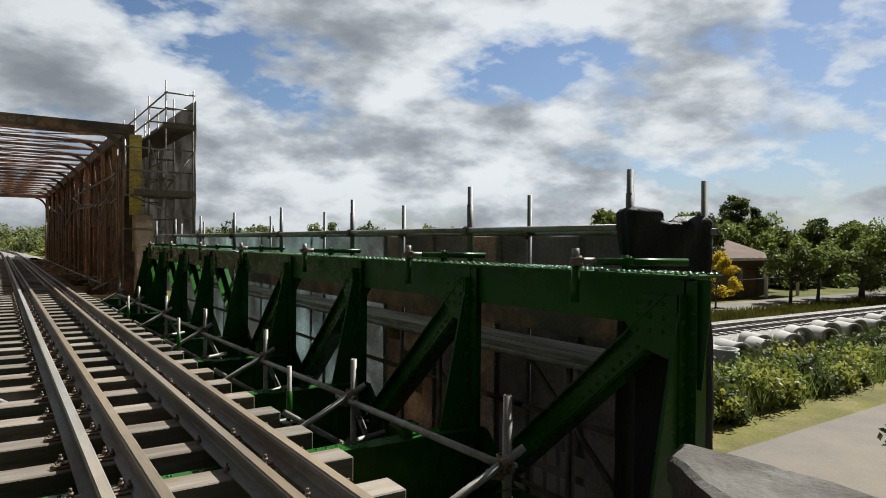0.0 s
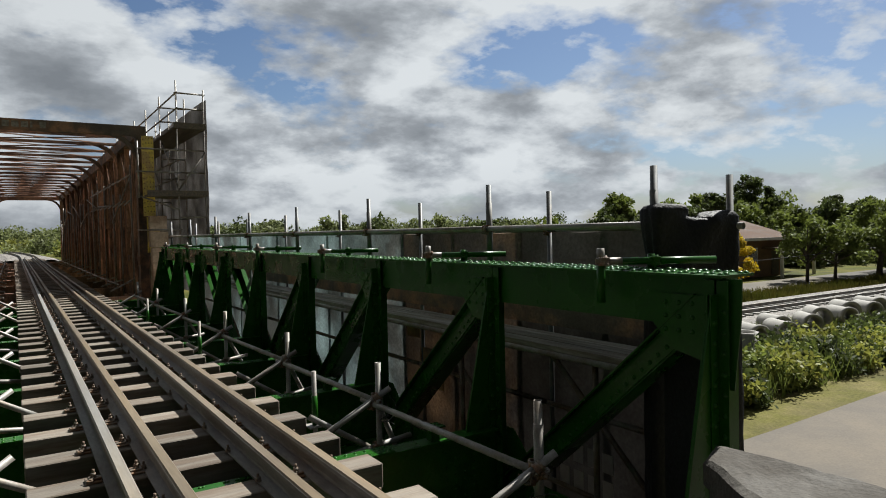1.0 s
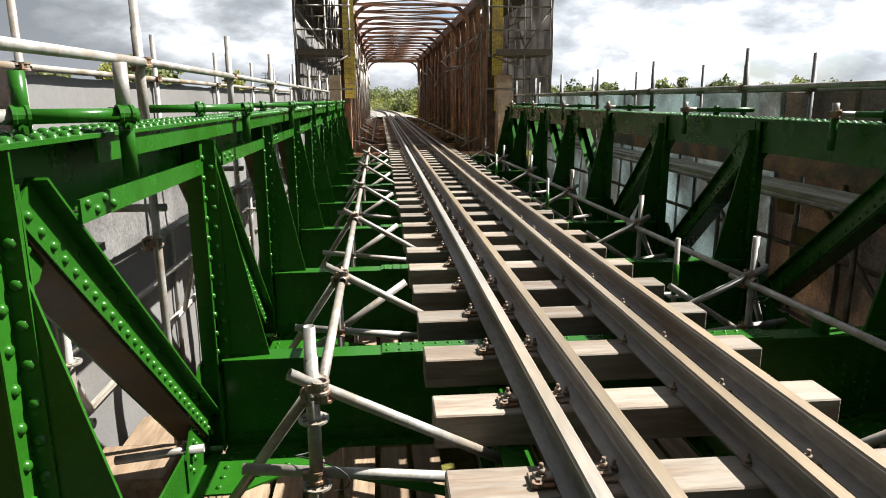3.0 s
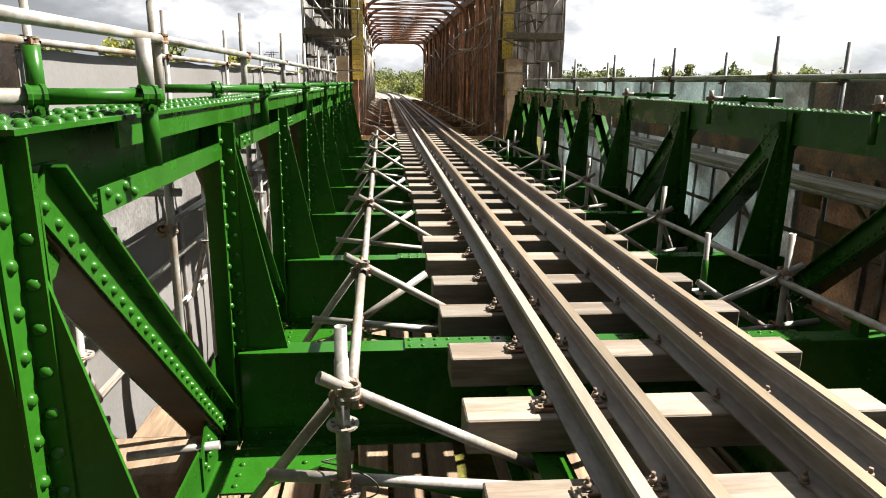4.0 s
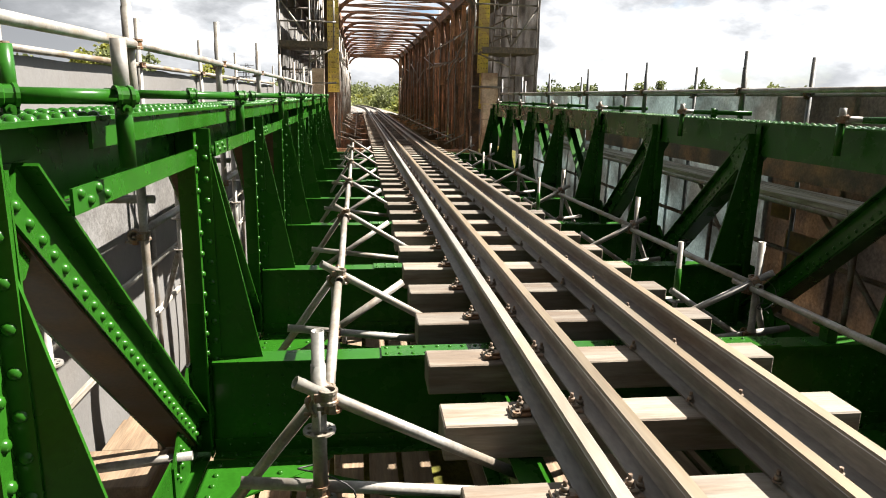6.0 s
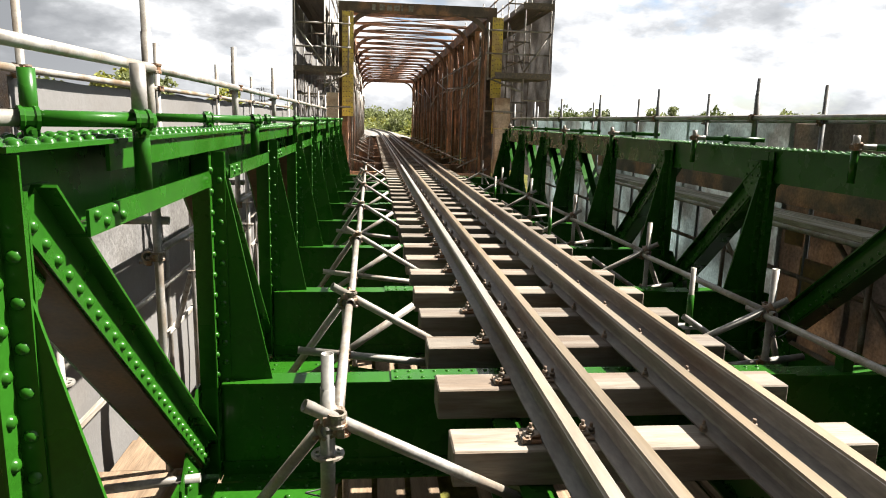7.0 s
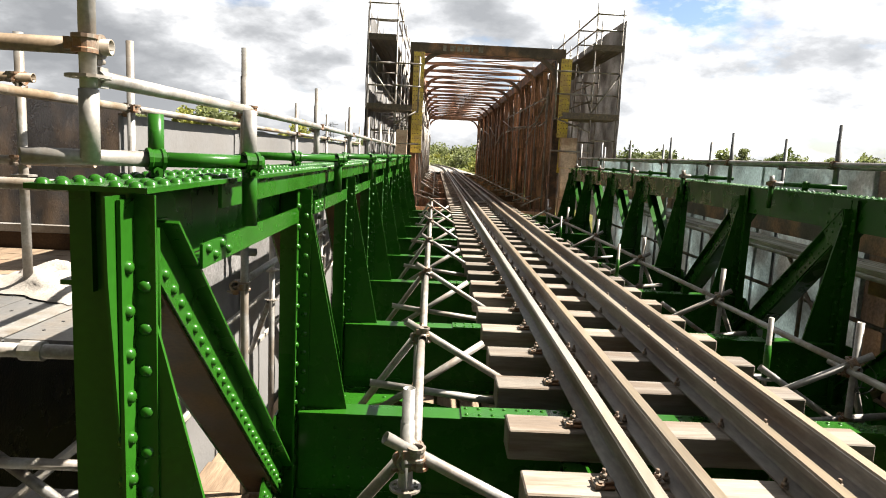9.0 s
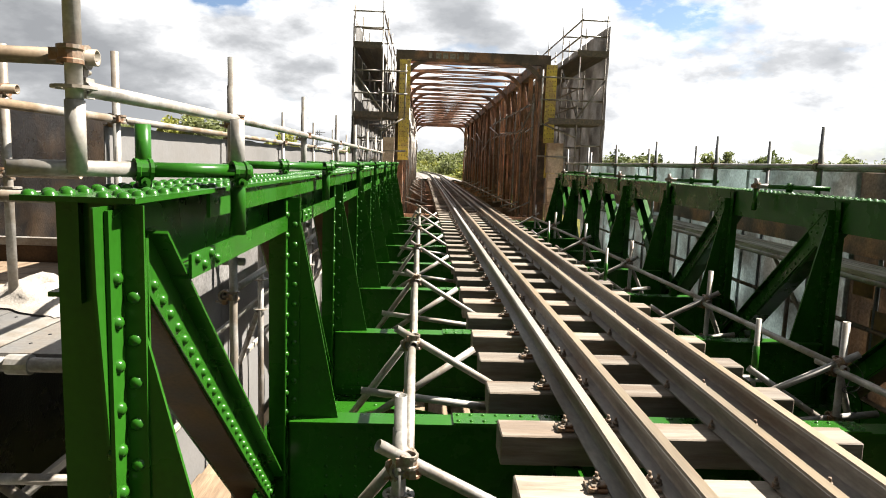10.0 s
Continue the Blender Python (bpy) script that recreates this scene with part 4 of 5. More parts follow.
# scaffold rows beside the track
NYL = [3.15, 4.87, 7.08, 9.46, 12.05, 14.77, 17.2]
NYR = [3.05, 4.97, 7.05, 9.5, 12.0, 14.6, 17.1]
for s, xs, ys, zl in ((-1, -1.495, NYL, 0.10), (1, 1.41, NYR, -0.02)):
    for i, y in enumerate(ys):
        standard(xs, y, -1.9, 0.39 if i == 0 else (0.18 if s < 0 else 0.30), (-0.004, -0.30) if i == 0 else (-0.5,), "upright grey scaffold tube beside the track", sleeve=(-0.3, 0.26) if i == 0 else None)
        xl = xs - 0.033 * s
        if i < len(ys) - 1:
            ob = tube_thing("scaffold_ledger", (xl, y + 0.03 if i == 0 else y - 0.10, zl + 0.02), (xl - 0.012, ys[i + 1] + 0.2, zl - 0.01), "long grey scaffold tube running along the track", group="scaffold ledgers")
            coupler(ob, (xs - 0.025 * s, y, zl), (0, 0, 1), (0, 1, 0))
        dz = zl - 0.10
        ob = tube_thing("scaffold_brace", (xs + 0.08 * s, y - 0.05, 0.215 + dz), (xs - 0.89 * s, y + 0.26, -0.42 + dz), "raking scaffold tube down between the sleepers", group="scaffold braces")
        coupler(ob, (xs - 0.03 * s, y - 0.01, 0.15 + dz), (0, 0, 1), (-s, 0.3, -0.64))
        ob = tube_thing("scaffold_brace", (xs - 0.02 * s, y + 0.03, 0.15 + dz), (xs + 0.60 * s, y + 0.55, -0.86 + dz), "raking scaffold tube down to the truss foot", group="scaffold braces")
        coupler(ob, (xs + 0.0 * s, y + 0.05, 0.10 + dz), (0, 0, 1), (s, 0.5, -1))
        ob = tube_thing("scaffold_transom", (xs - 0.80 * s, y + 0.06, -0.36 + dz), (xs + 0.30 * s, y + 0.02, -0.22 + dz), "level grey scaffold tube across under the sleepers", group="scaffold transoms")
        coupler(ob, (xs, y + 0.025, -0.255 + dz), (0, 0, 1), (1, 0, 0))
        if i:
            ob = tube_thing("scaffold_brace", (xs - 0.45 * s, y + 0.35, -0.02 + dz), (xs + 0.25 * s, y + 0.22, -0.48 + dz), "short loose scaffold tube clamped across the row", group="scaffold braces")
for y in (5.35, 9.3, 13.3):
    ob = thing("screw_jack", "grey screw jack with base plate beside the sleepers", "scaffold jack", "screw jacks")
    part("spindle", Geo().tube((1.02, y, -0.9), (1.02, y, 0.22), 0.019, 10), STEEL, ob)
    part("base_plate", Geo().box(0.95, 1.09, y - 0.07, y + 0.07, -0.232, -0.222), STEEL, ob)
    part("collar", Geo().tube((1.02, y, -0.22), (1.02, y, 0.02), 0.024, 10), GREEN, ob, "green painted lower sleeve")

# guard rails outside the trusses
LPOSTS = [2.84, 4.71, 7.04, 9.42, 11.75, 14.1, 16.4, 18.7]
RPOSTS = [3.17, 4.97, 7.33, 9.70, 12.05, 14.4, 16.75, 19.0]
for s, ys, zr, ztop in ((-1, LPOSTS, 1.465, 1.815), (1, RPOSTS, 1.35, 1.74)):
    x = 2.555 * s
    for i, y in enumerate(ys):
        first_left = s < 0 and i == 0
        if first_left:
            p = standard(-2.45, 2.75, 1.19, 2.6, (1.435,), "near upright white-grey scaffold tube with rosette", sleeve=(1.20, 1.40))
            part("rosette_wedge", Geo().box(-2.46, -2.44, 2.80, 2.85, 1.41, 1.47), STEEL, p)
        else:
            standard(x, y, -1.9, ztop, (), "upright grey scaffold tube of the guard rail", STEEL if s < 0 else STEELBACKLIT, sleeve=(1.0, ztop - 0.16))
        if i < len(ys) - 1:
            ob = tube_thing("guard_rail_tube", (-2.45, 2.80, 1.437) if first_left else (x - 0.03 * s, y, zr), (x - 0.03 * s, ys[i + 1], zr), "level grey scaffold guard rail above the truss", group="scaffold guard rails")
            coupler(ob, (x - 0.01 * s, ys[i + 1], zr), (0, 0, 1), (0, 1, 0))
LOUT = [2.6, 5.11, 7.65, 10.17, 12.78, 15.3, 17.9]
ROUT = [2.98, 4.785, 7.05, 9.36, 11.7, 14.0, 16.3, 18.6]
for s, xo, ys, zr, ztop in ((-1, -3.4, LOUT, 1.46, 1.88), (1, 3.1, ROUT, 1.33, 1.68)):
    for i, y in enumerate(ys):
        standard(xo, y, -3.0, ztop, (), "upright scaffold tube behind the tarpaulin", STEEL if s < 0 else STEELBACKLIT)
        if i < len(ys) - 1:
            ob = tube_thing("guard_rail_tube", (xo, y - 0.1, zr), (xo, ys[i + 1] + 0.1, zr), "level rust-stained scaffold rail holding the tarpaulin", STEELOLD if s < 0 else STEEL, group="scaffold guard rails")
            coupler(ob, (xo, y, zr), (0, 0, 1), (0, 1, 0))


def hanging_sheet(name, x, y0, y1, z0, z1, mt, label, sway=0.05, seed=0.0, width=2.4):
    """A row of lapped panels with a hemmed top edge."""
    ob = thing(name, label, "tarpaulin", "hung sheets")
    count = max(1, round((y1 - y0) / width))
    for k in range(count):
        a, b = y0 + (y1 - y0) * k / count - 0.04, y0 + (y1 - y0) * (k + 1) / count + 0.04
        nx, nz = 16, 22
        vs, fs = [], []
        off = 0.012 * (k % 2)
        for t in (0, 0.006):
            for j in range(nz + 1):
                for i in range(nx + 1):
                    y, z = a + (b - a) * i / nx, z0 + (z1 - z0) * j / nz
                    d = sway * (noise.noise(Vector((y * 0.9, z * 0.8, seed))) + 0.45 * noise.noise(Vector((y * 2.6, z * 1.3, seed + 5))) + 0.2 * noise.noise(Vector((y * 6, z * 4, seed + 9)))) * (1 - 0.8 * j / nz)
                    vs.append((x + d + t + off, y, z - (0.03 * noise.noise(Vector((y * 1.7, seed, 2))) if j == nz else 0)))
        q = (nx + 1) * (nz + 1)
        for o in (0, q):
            fs += [(o + j * (nx + 1) + i, o + j * (nx + 1) + i + 1, o + (j + 1) * (nx + 1) + i + 1, o + (j + 1) * (nx + 1) + i) for j in range(nz) for i in range(nx)]
        part("panel", Geo().add(vs, fs, True), mt, ob)
    return ob


hanging_sheet("tarpaulin", -3.46, 5.1, 19.5, -2.8, 1.42, TARP, "pale grey tarpaulin hung on the scaffold outside the truss", 0.06, 1.0)
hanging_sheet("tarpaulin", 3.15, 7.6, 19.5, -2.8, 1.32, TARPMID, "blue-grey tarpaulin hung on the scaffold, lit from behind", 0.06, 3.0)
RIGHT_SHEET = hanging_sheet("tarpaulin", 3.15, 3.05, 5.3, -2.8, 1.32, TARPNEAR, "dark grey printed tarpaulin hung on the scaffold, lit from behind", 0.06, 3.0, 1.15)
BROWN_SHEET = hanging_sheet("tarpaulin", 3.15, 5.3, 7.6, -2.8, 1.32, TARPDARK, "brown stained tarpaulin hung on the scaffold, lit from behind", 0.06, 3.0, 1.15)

# scaffolds flanking the through truss, with decks and sheets
for s in (-1, 1):
    xi, xo = 2.68 * s, 3.5 * s if s < 0 else 3.84
    xi = xi if s < 0 else 3.08
    group = "portal scaffold"
    for j, y in enumerate([20.5 + 2.57 * k for k in range(14)]):
        for x, top in ((xi, 5.85), (xo, 5.85 if j else 5.65)):
            standard(x, y, -3.0, top, (5.5,), "tall scaffold standard beside the through truss", group=group)
        for z in (1.9, 2.58, 3.2, 3.85, 4.53, 5.05, 5.5):
            if j < 2 or z in (2.58, 4.53):
                tube_thing("scaffold_transom", (xi, y, z), (xo, y, z), "short scaffold cross tube of the portal scaffold", group="portal scaffold transoms", hollow=False)
    for z in (5.05, 5.5):
        tube_thing("guard_rail_tube", (xi, 20.4, z), (xi, 54, z), "long scaffold guard rail beside the through truss", group="scaffold guard rails", hollow=False)
    for z in (3.05, 3.55):
        tube_thing("guard_rail_tube", (xi, 20.4, z), (xi, 54, z), "long scaffold guard rail beside the through truss", group="scaffold guard rails", hollow=False)
    for z in (2.50, 4.45):
        u0 = 2.2 if z < 3 else 2.7
        x0, x1 = sorted((s * u0 if s < 0 or z < 3 else 2.95, xo))
        d = thing("scaffold_deck", "dark scaffold deck of planks beside the through truss", "scaffold deck", "portal decks")
        for i in range(4):
            a = x0 + (x1 - x0) * i / 4
            part("plank", Geo().box(a + 0.004, a + (x1 - x0) / 4 - 0.004, 20.3, 21.6 if z < 3 else 54, z, z + 0.05), DARKBOARD, d)
        part("toe_board", Geo().box(x0, x1, 20.24, 20.27, z, z + 0.16), DARKBOARD, d)
    hanging_sheet("debris_netting", xo + 0.03 * s, 20.4, 54, -0.5, 5.35, NET, "dark grey netting hung outside the portal scaffold", 0.12, 7.0 + s, 5.0)
    # ties from the scaffold to the portal, with braces and thin uprights
    for z in (1.55, 3.2, 3.85):
        tube_thing("scaffold_transom", (s * 1.95, 20.46, z), (xi + 0.06 * s, 20.46, z + RND.uniform(-0.02, 0.02)), "thin scaffold tube tying the portal to the scaffold", group="portal scaffold transoms", hollow=False)
    tube_thing("scaffold_standard", (s * 2.02, 20.47, 2.45), (s * 2.0, 20.47, 4.05), "thin scaffold upright before the yellow plate", group=group, hollow=False)
    tube_thing("scaffold_brace", (s * 2.05, 20.47, 2.50), (xi, 20.47, 2.12), "sloping scaffold tube below the portal deck", group="scaffold braces", hollow=False)
    tube_thing("scaffold_brace", (xi, 20.46, 2.7), (xo, 20.46, 3.8), "sloping scaffold brace of the portal scaffold", group="scaffold braces", hollow=False)
    for k in range(5):
        y = 20.5 + 2.57 * k
        tube_thing("scaffold_brace", (xi + 0.04 * s, y, 2.6), (xi + 0.04 * s, y + 2.57, 4.4), "long sloping brace beside the through truss", group="scaffold braces", hollow=False)
    for k in range(9):
        y = 21.3 + 1.3 * k
        tube_thing("scaffold_ledger", (s * (RW - 0.22), y, 2.45 + 0.02 * k), (s * (RW - 0.22), y + 1.5, 2.35 + 0.02 * k), "scaffold tube fixed along the truss posts", group="truss scaffold", hollow=False)
        tube_thing("scaffold_ledger", (s * (RW - 0.22), y, 3.2), (s * (RW - 0.22), y + 1.5, 3.15), "scaffold tube fixed along the truss posts", group="truss scaffold", hollow=False)

# ---- clamped tubes on the top chords ----
for s, ys, top in ((-1, (3.08, 5.2, 7.5, 9.9, 12.3, 14.7, 17.1), TOPL), (1, (3.17, 5.22, 7.62, 10.1, 12.5, 14.9, 17.2), TOPR)):
    for i, y in enumerate(ys):
        near_left = s < 0 and i == 0
        mt = GREEN if s < 0 else STEEL
        zt = top + 0.058
        ob = thing("chord_clamp", "green-painted scaffold tube clamped across the truss top" if s < 0 else "grey scaffold tube with green clamps across the truss top", "scaffold clamp", "clamps on the trusses")
        a, b = Vector((s * 2.04, y + 0.03, zt)), Vector((s * 2.60, y - 0.42, zt))
        if near_left:
            part("tube", Geo().tube(a, a.lerp(b, 0.52), R, 12, inner=R * 0.82), GREEN, ob)
            part("bare_tube", Geo().tube(a.lerp(b, 0.52), b, R, 12, inner=R * 0.82), STEEL, ob, "unpainted grey end")
        else:
            part("tube", Geo().tube(a.lerp(b, 0.22) if s > 0 else a, b, R, 12, inner=R * 0.82), GREEN, ob)
            if s > 0:
                part("bare_tube", Geo().tube(a, a.lerp(b, 0.22), R, 12, inner=R * 0.82), STEEL, ob, "unpainted grey end")
        x2 = s * 2.085
        tall = 0.235 if near_left else (0.09 if s < 0 else 0.14)
        part("inner_stub", Geo().tube((x2, y + 0.035, top - (0.165 if s < 0 else 0.20)), (x2, y + 0.035, top + (0.09 if s < 0 else 0.05)), R + 0.002, 12), GREEN, ob)
        part("stub_end", Geo().tube((x2, y + 0.035, top + 0.05), (x2, y + 0.035, top + tall), R, 12, inner=R * 0.82), STEEL if (near_left or s > 0) else GREEN, ob)
        c = a.lerp(b, 0.52)
        part("outer_stub", Geo().tube((c.x, c.y + 0.05, top + 0.002), (c.x, c.y + 0.05, top + (0.20 if near_left else 0.10)), R, 12, inner=R * 0.82), GREEN, ob)
        d = (b - a).normalized()
        coupler(ob, (x2, y + 0.012, zt), (0, 0, 1), d).data.materials[0] = GREEN if s < 0 else COUPLER
        coupler(ob, c + Vector((0, 0.025, 0)), (0, 0, 1), d).data.materials[0] = GREEN

# ---- left scaffold bay: near rail tubes, deck, sheets ----
ob = tube_thing("scaffold_ledger", (-3.6, 2.72, 1.525), (-2.40, 2.79, 1.525), "rust-stained scaffold tube clamped to the upright", STEELOLD)
coupler(ob, (-2.45, 2.76, 1.525), (0, 0, 1), (1, 0, 0))
standard(-3.60, 4.30, 0.43, 1.78, (1.05,), "upright scaffold tube standing on the steel deck")
ob = tube_thing("scaffold_transom", (-4.3, 4.25, 1.55), (-3.50, 4.25, 1.55), "short scaffold tube end clamped to the upright", STEELOLD)
coupler(ob, (-3.60, 4.275, 1.55), (0, 0, 1), (1, 0, 0))
ob = tube_thing("scaffold_transom", (-4.3, 4.25, 1.13), (-3.2, 4.25, 1.13), "level scaffold tube beside the truss end", STEELOLD)
coupler(ob, (-3.60, 4.275, 1.13), (0, 0, 1), (1, 0, 0))
tube_thing("scaffold_transom", (-4.3, 3.40, 1.07), (-2.45, 3.40, 1.07), "level brown scaffold tube beside the truss end", STEELOLD)
deck = thing("scaffold_deck", "grey perforated steel scaffold deck outside the truss", "scaffold deck")
px0 = -4.85
for i in range(6):
    x = px0 + i * 0.33
    g = Geo().box(x + 0.006, x + 0.324, 3.46, 4.75, 0.37, 0.42)
    part("plank", g, DECKSTEEL, deck)
    hs = Geo()
    for j in range(8):
        for k in range(2):
            hs.ring((x + 0.09 + 0.15 * k, 3.6 + j * 0.15, 0.4215), 0.008, 0.003, 0.003, seg=6)
    part("perforations", hs, DARKMETAL, deck)["kind"] = "stuff"
part("edge_strip", Geo().box(-3.30, -3.20, 3.46, 4.75, 0.421, 0.426), STEEL, deck, "bright narrow strip along the deck")
part("front_tube", Geo().tube((-4.85, 3.42, 0.385), (-2.85, 3.42, 0.385), 0.03, 12), STEEL, deck)
for x in (-3.05, -3.75):
    part("hook", Geo().ring((x, 3.42, 0.385), 0.042, 0.030, 0.09, (1, 0, 0), 12), STEEL, deck)
deck2 = thing("timber_deck", "orange-brown board deck behind the steel deck", "scaffold deck")
for i in range(4):
    part("plank", Geo().box(-5.1, -3.55, 4.78 + i * 0.25, 5.02 + i * 0.25, 0.36, 0.41), BOARD, deck2)

part("toe_board", Geo().box(-5.1, -3.55, 5.80, 5.83, 0.36, 0.53), BROWNP, deck2, "brown upright edge board")
part("edge_rail", Geo().box(-5.1, -3.55, 5.79, 5.86, 0.534, 0.59), STEEL, deck2, "grey steel edge rail")


def crumpled_sack():
    n, m = 26, 16
    vs, fs = [], []
    for j in range(m + 1):
        for i in range(n + 1):
            u, v = i / n, j / m
            x, y = -0.42 + 0.84 * u, -0.28 + 0.56 * v
            edge = min(u, 1 - u, v, 1 - v) * 4
            h = min(1, edge) * (0.085 + 0.10 * noise.noise(Vector((u * 4.2, v * 3.1, 3))) + 0.05 * noise.noise(Vector((u * 11, v * 9, 8))))
            vs.append((x + 0.04 * noise.noise(Vector((u * 3, v * 7, 1))), y + 0.05 * noise.noise(Vector((u * 6, v * 3, 2))), max(h, 0.004)))
    fs = [(j * (n + 1) + i, j * (n + 1) + i + 1, (j + 1) * (n + 1) + i + 1, (j + 1) * (n + 1) + i) for j in range(m) for i in range(n)]
    o = len(vs)
    vs += [(p[0], p[1], 0.0) for p in vs]
    fs += [tuple(o + q for q in f)[::-1] for f in fs]
    return Geo().add(vs, fs, True)


# pale planks stop where the sunlit patch ends; their outline holds the shadow edge
under = thing("lower_deck", "pale sheet deck low beside the truss foot, cut to the sunlit patch", "scaffold deck")
for i in range(4):
    part("plank", Geo().box(-5.1 + i * 0.63, -4.478 + i * 0.63, 2.5, 5.0, -1.15, -1.10), CONCRETE, under)
solid("sack", crumpled_sack(), SACK, "crumpled white woven sack lying on the steel deck", "sack", at=pose(-3.50, 4.45, 0.426, 0, 0, -25))
# real sheet above; its added lower part stands in for shade under the deck
hanging_sheet("tarpaulin", -5.2, 3.2, 9.0, -2.85, 1.64, DARKSHEET, "dark brown sheet hung behind the steel deck, its lower part standing in for shade", 0.06, 14.0)
for z, a, b in ((-0.15, 3.5, 6.0), (-0.75, 3.5, 6.0)):
    tube_thing("scaffold_ledger", (-4.6, a, z), (-2.5, a, z), "level scaffold tube under the steel deck")
    tube_thing("scaffold_brace", (-3.9, a + 0.06, 0.3), (-2.6, a + 0.06, -0.7), "sloping scaffold tube under the steel deck")
# tubes seen through the left truss
for i, y in enumerate(LPOSTS[1:-1]):
    tube_thing("scaffold_transom", (-3.40, y + 0.05, 0.62), (-2.5, y + 0.05, 0.62), "grey scaffold cross tube outside the truss", group="scaffold transoms")
    ob = tube_thing("scaffold_ledger", (-2.60, y, 0.42), (-2.60, LPOSTS[i + 2] if i + 2 < len(LPOSTS) else y + 2, 0.42), "grey scaffold tube running outside the truss", group="scaffold ledgers")
    coupler(ob, (-2.58, y, 0.42), (0, 0, 1), (0, 1, 0))
    standard(-2.75, y - 0.85, -1.9, 0.75, (0.25, 0.0), "short scaffold standard outside the truss")
    ob = tube_thing("scaffold_brace", (-2.77, y - 0.85, -0.02), (-3.3, y + 0.5, -0.9), "sloping scaffold brace outside the truss", group="scaffold braces")
# dark band added over the tarpaulin; stands in for shade falling across it
hanging_sheet("tarpaulin", -3.36, 5.0, 19.4, 0.02, 0.80, NET, "dark grey band standing in for shade on the tarpaulin outside the truss", 0.04, 21.0)
# pale battens along the sheet
for k in range(6):
    for z, w in ((-0.46, 0.05), (-0.96, 0.05)):
        solid("batten", Geo().box(-3.40, -3.365, 3.7 + 2.5 * k, 6.17 + 2.5 * k, z - w / 2, z + w / 2, bevel=0.004), GREYBOARD, "pale grey batten fixed along the grey tarpaulin", "batten", "battens on the tarpaulin")
# solid walkway boards outside the trusses
for s, x0, x1, z, ys, mt in ((1, 2.60, 3.06, 0.40, 3.2, GREYBOARD),):
    d = thing("walkway", "grey dusty scaffold boards of the walkway outside the truss", "scaffold deck", "walkways")
    n = 3
    for k in range(6):
        for i in range(n):
            a = x0 + (x1 - x0) * i / n
            y = ys + k * 2.5
            part("plank", Geo().box(a + 0.004, a + (x1 - x0) / n - 0.004, y, y + 2.49, z - 0.045, z + RND.uniform(-0.004, 0.004)), mt, d)
    part("edge_tube", Geo().tube((x0 - 0.01 if s > 0 else x1, ys, z - 0.07), (x0 - 0.01 if s > 0 else x1, ys + 15, z - 0.07), R, 10), STEEL, d)
# kick board and brown beam above the right walkway
ob = thing("kick_board", "dark brown timber kick board behind the walkway", "board", "kick boards")
for k in range(6):
    part("board", Geo().box(3.07, 3.10, 3.2 + k * 2.5, 5.66 + k * 2.5, 0.46, 0.66), DARKRUST, ob)
for y in ROUT[:-1]:
    for z in (-0.25, -0.95):
        tube_thing("scaffold_ledger", (3.05, y, z), (3.05, y + 2.3, z), "rusty scaffold tube behind the truss", STEELOLD, group="scaffold ledgers", hollow=False)
    tube_thing("scaffold_brace", (3.02, y + 0.2, -1.1), (2.9, y + 1.7, 0.35), "rusty sloping scaffold brace behind the truss", STEELOLD, group="scaffold braces", hollow=False)
    standard(2.72, y + 0.9, -1.9, 0.33, (), "thin rusty upright behind the truss", STEELOLD)
# ochre patches sewn on the dark sheet
for y, z, w, h in ((6.6, -0.5, 0.5, 0.45), (7.1, 0.05, 0.3, 0.22)):
    part("patch", Geo().box(3.085, 3.093, y, y + w, z, z + h), ORANGE, BROWN_SHEET, "ochre plastic patch")
# print on the sheet: bars of its size
for j, (z, n) in enumerate(((-0.62, 5), (-0.85, 4))):
    for i in range(n):
        part("print_bar", Geo().box(3.055, 3.060, 4.02 + i * 0.17, 4.14 + i * 0.17, z - 0.08, z + 0.08), LETTER, RIGHT_SHEET, "faded pale print")


# black plastic bundle round the end posts of the right scaffold
def wrapped_sheet():
    """Sheet hung over a bar between two posts: flat faces, hanging folds, a sagging crumpled top."""
    n, m = 72, 40
    rows = [(-1.6 + 3.0 * j / m, 1.0) for j in range(m + 1)] + [(1.425, 0.93), (1.44, 0.78), (1.435, 0.5), (1.43, 0.2)]
    vs = []
    for j, (z, q0) in enumerate(rows):
        t = min(1.0, (z + 1.6) / 3.0)
        for i in range(n):
            a = 2 * math.pi * i / n
            ca, sa = math.cos(a), math.sin(a)
            q = 1 / max(abs(ca) ** 6 + abs(sa) ** 6, 1e-6) ** (1 / 6)
            waist = 0.05 * math.exp(-((z - 0.95) / 0.30) ** 2)
            px, py = (0.355 - waist) * q * ca, 0.155 * q * sa
            fold = 0.022 * noise.noise(Vector((px * 9, py * 9, z * 0.7))) + 0.016 * noise.noise(Vector((px * 22 + z * 3.0, py * 22, z * 2.2 + 4)))
            pull = 0.030 * math.sin((px * 16 + (1.4 - z) * 9)) * max(0.0, t - 0.72) * 3
            top = 0.0
            if t > 0.9:
                top = (t - 0.9) * 10 * (-0.055 * math.cos(px * 4.2) ** 2 + 0.05 * max(0.0, -px) / 0.35 + 0.02 * noise.noise(Vector((px * 9, py * 9, 7))))
            wx, wy = q0 * px + fold * ca, q0 * py * 0.5 + (fold + pull) * sa
            vs.append((2.81 + wx * 0.95 + wy * 0.31, 3.07 - wx * 0.31 + wy * 0.95, z + top))
    r = len(rows)
    fs = [(j * n + i, j * n + (i + 1) % n, (j + 1) * n + (i + 1) % n, (j + 1) * n + i) for j in range(r - 1) for i in range(n)]
    fs.append(tuple((r - 1) * n + i for i in range(n)))
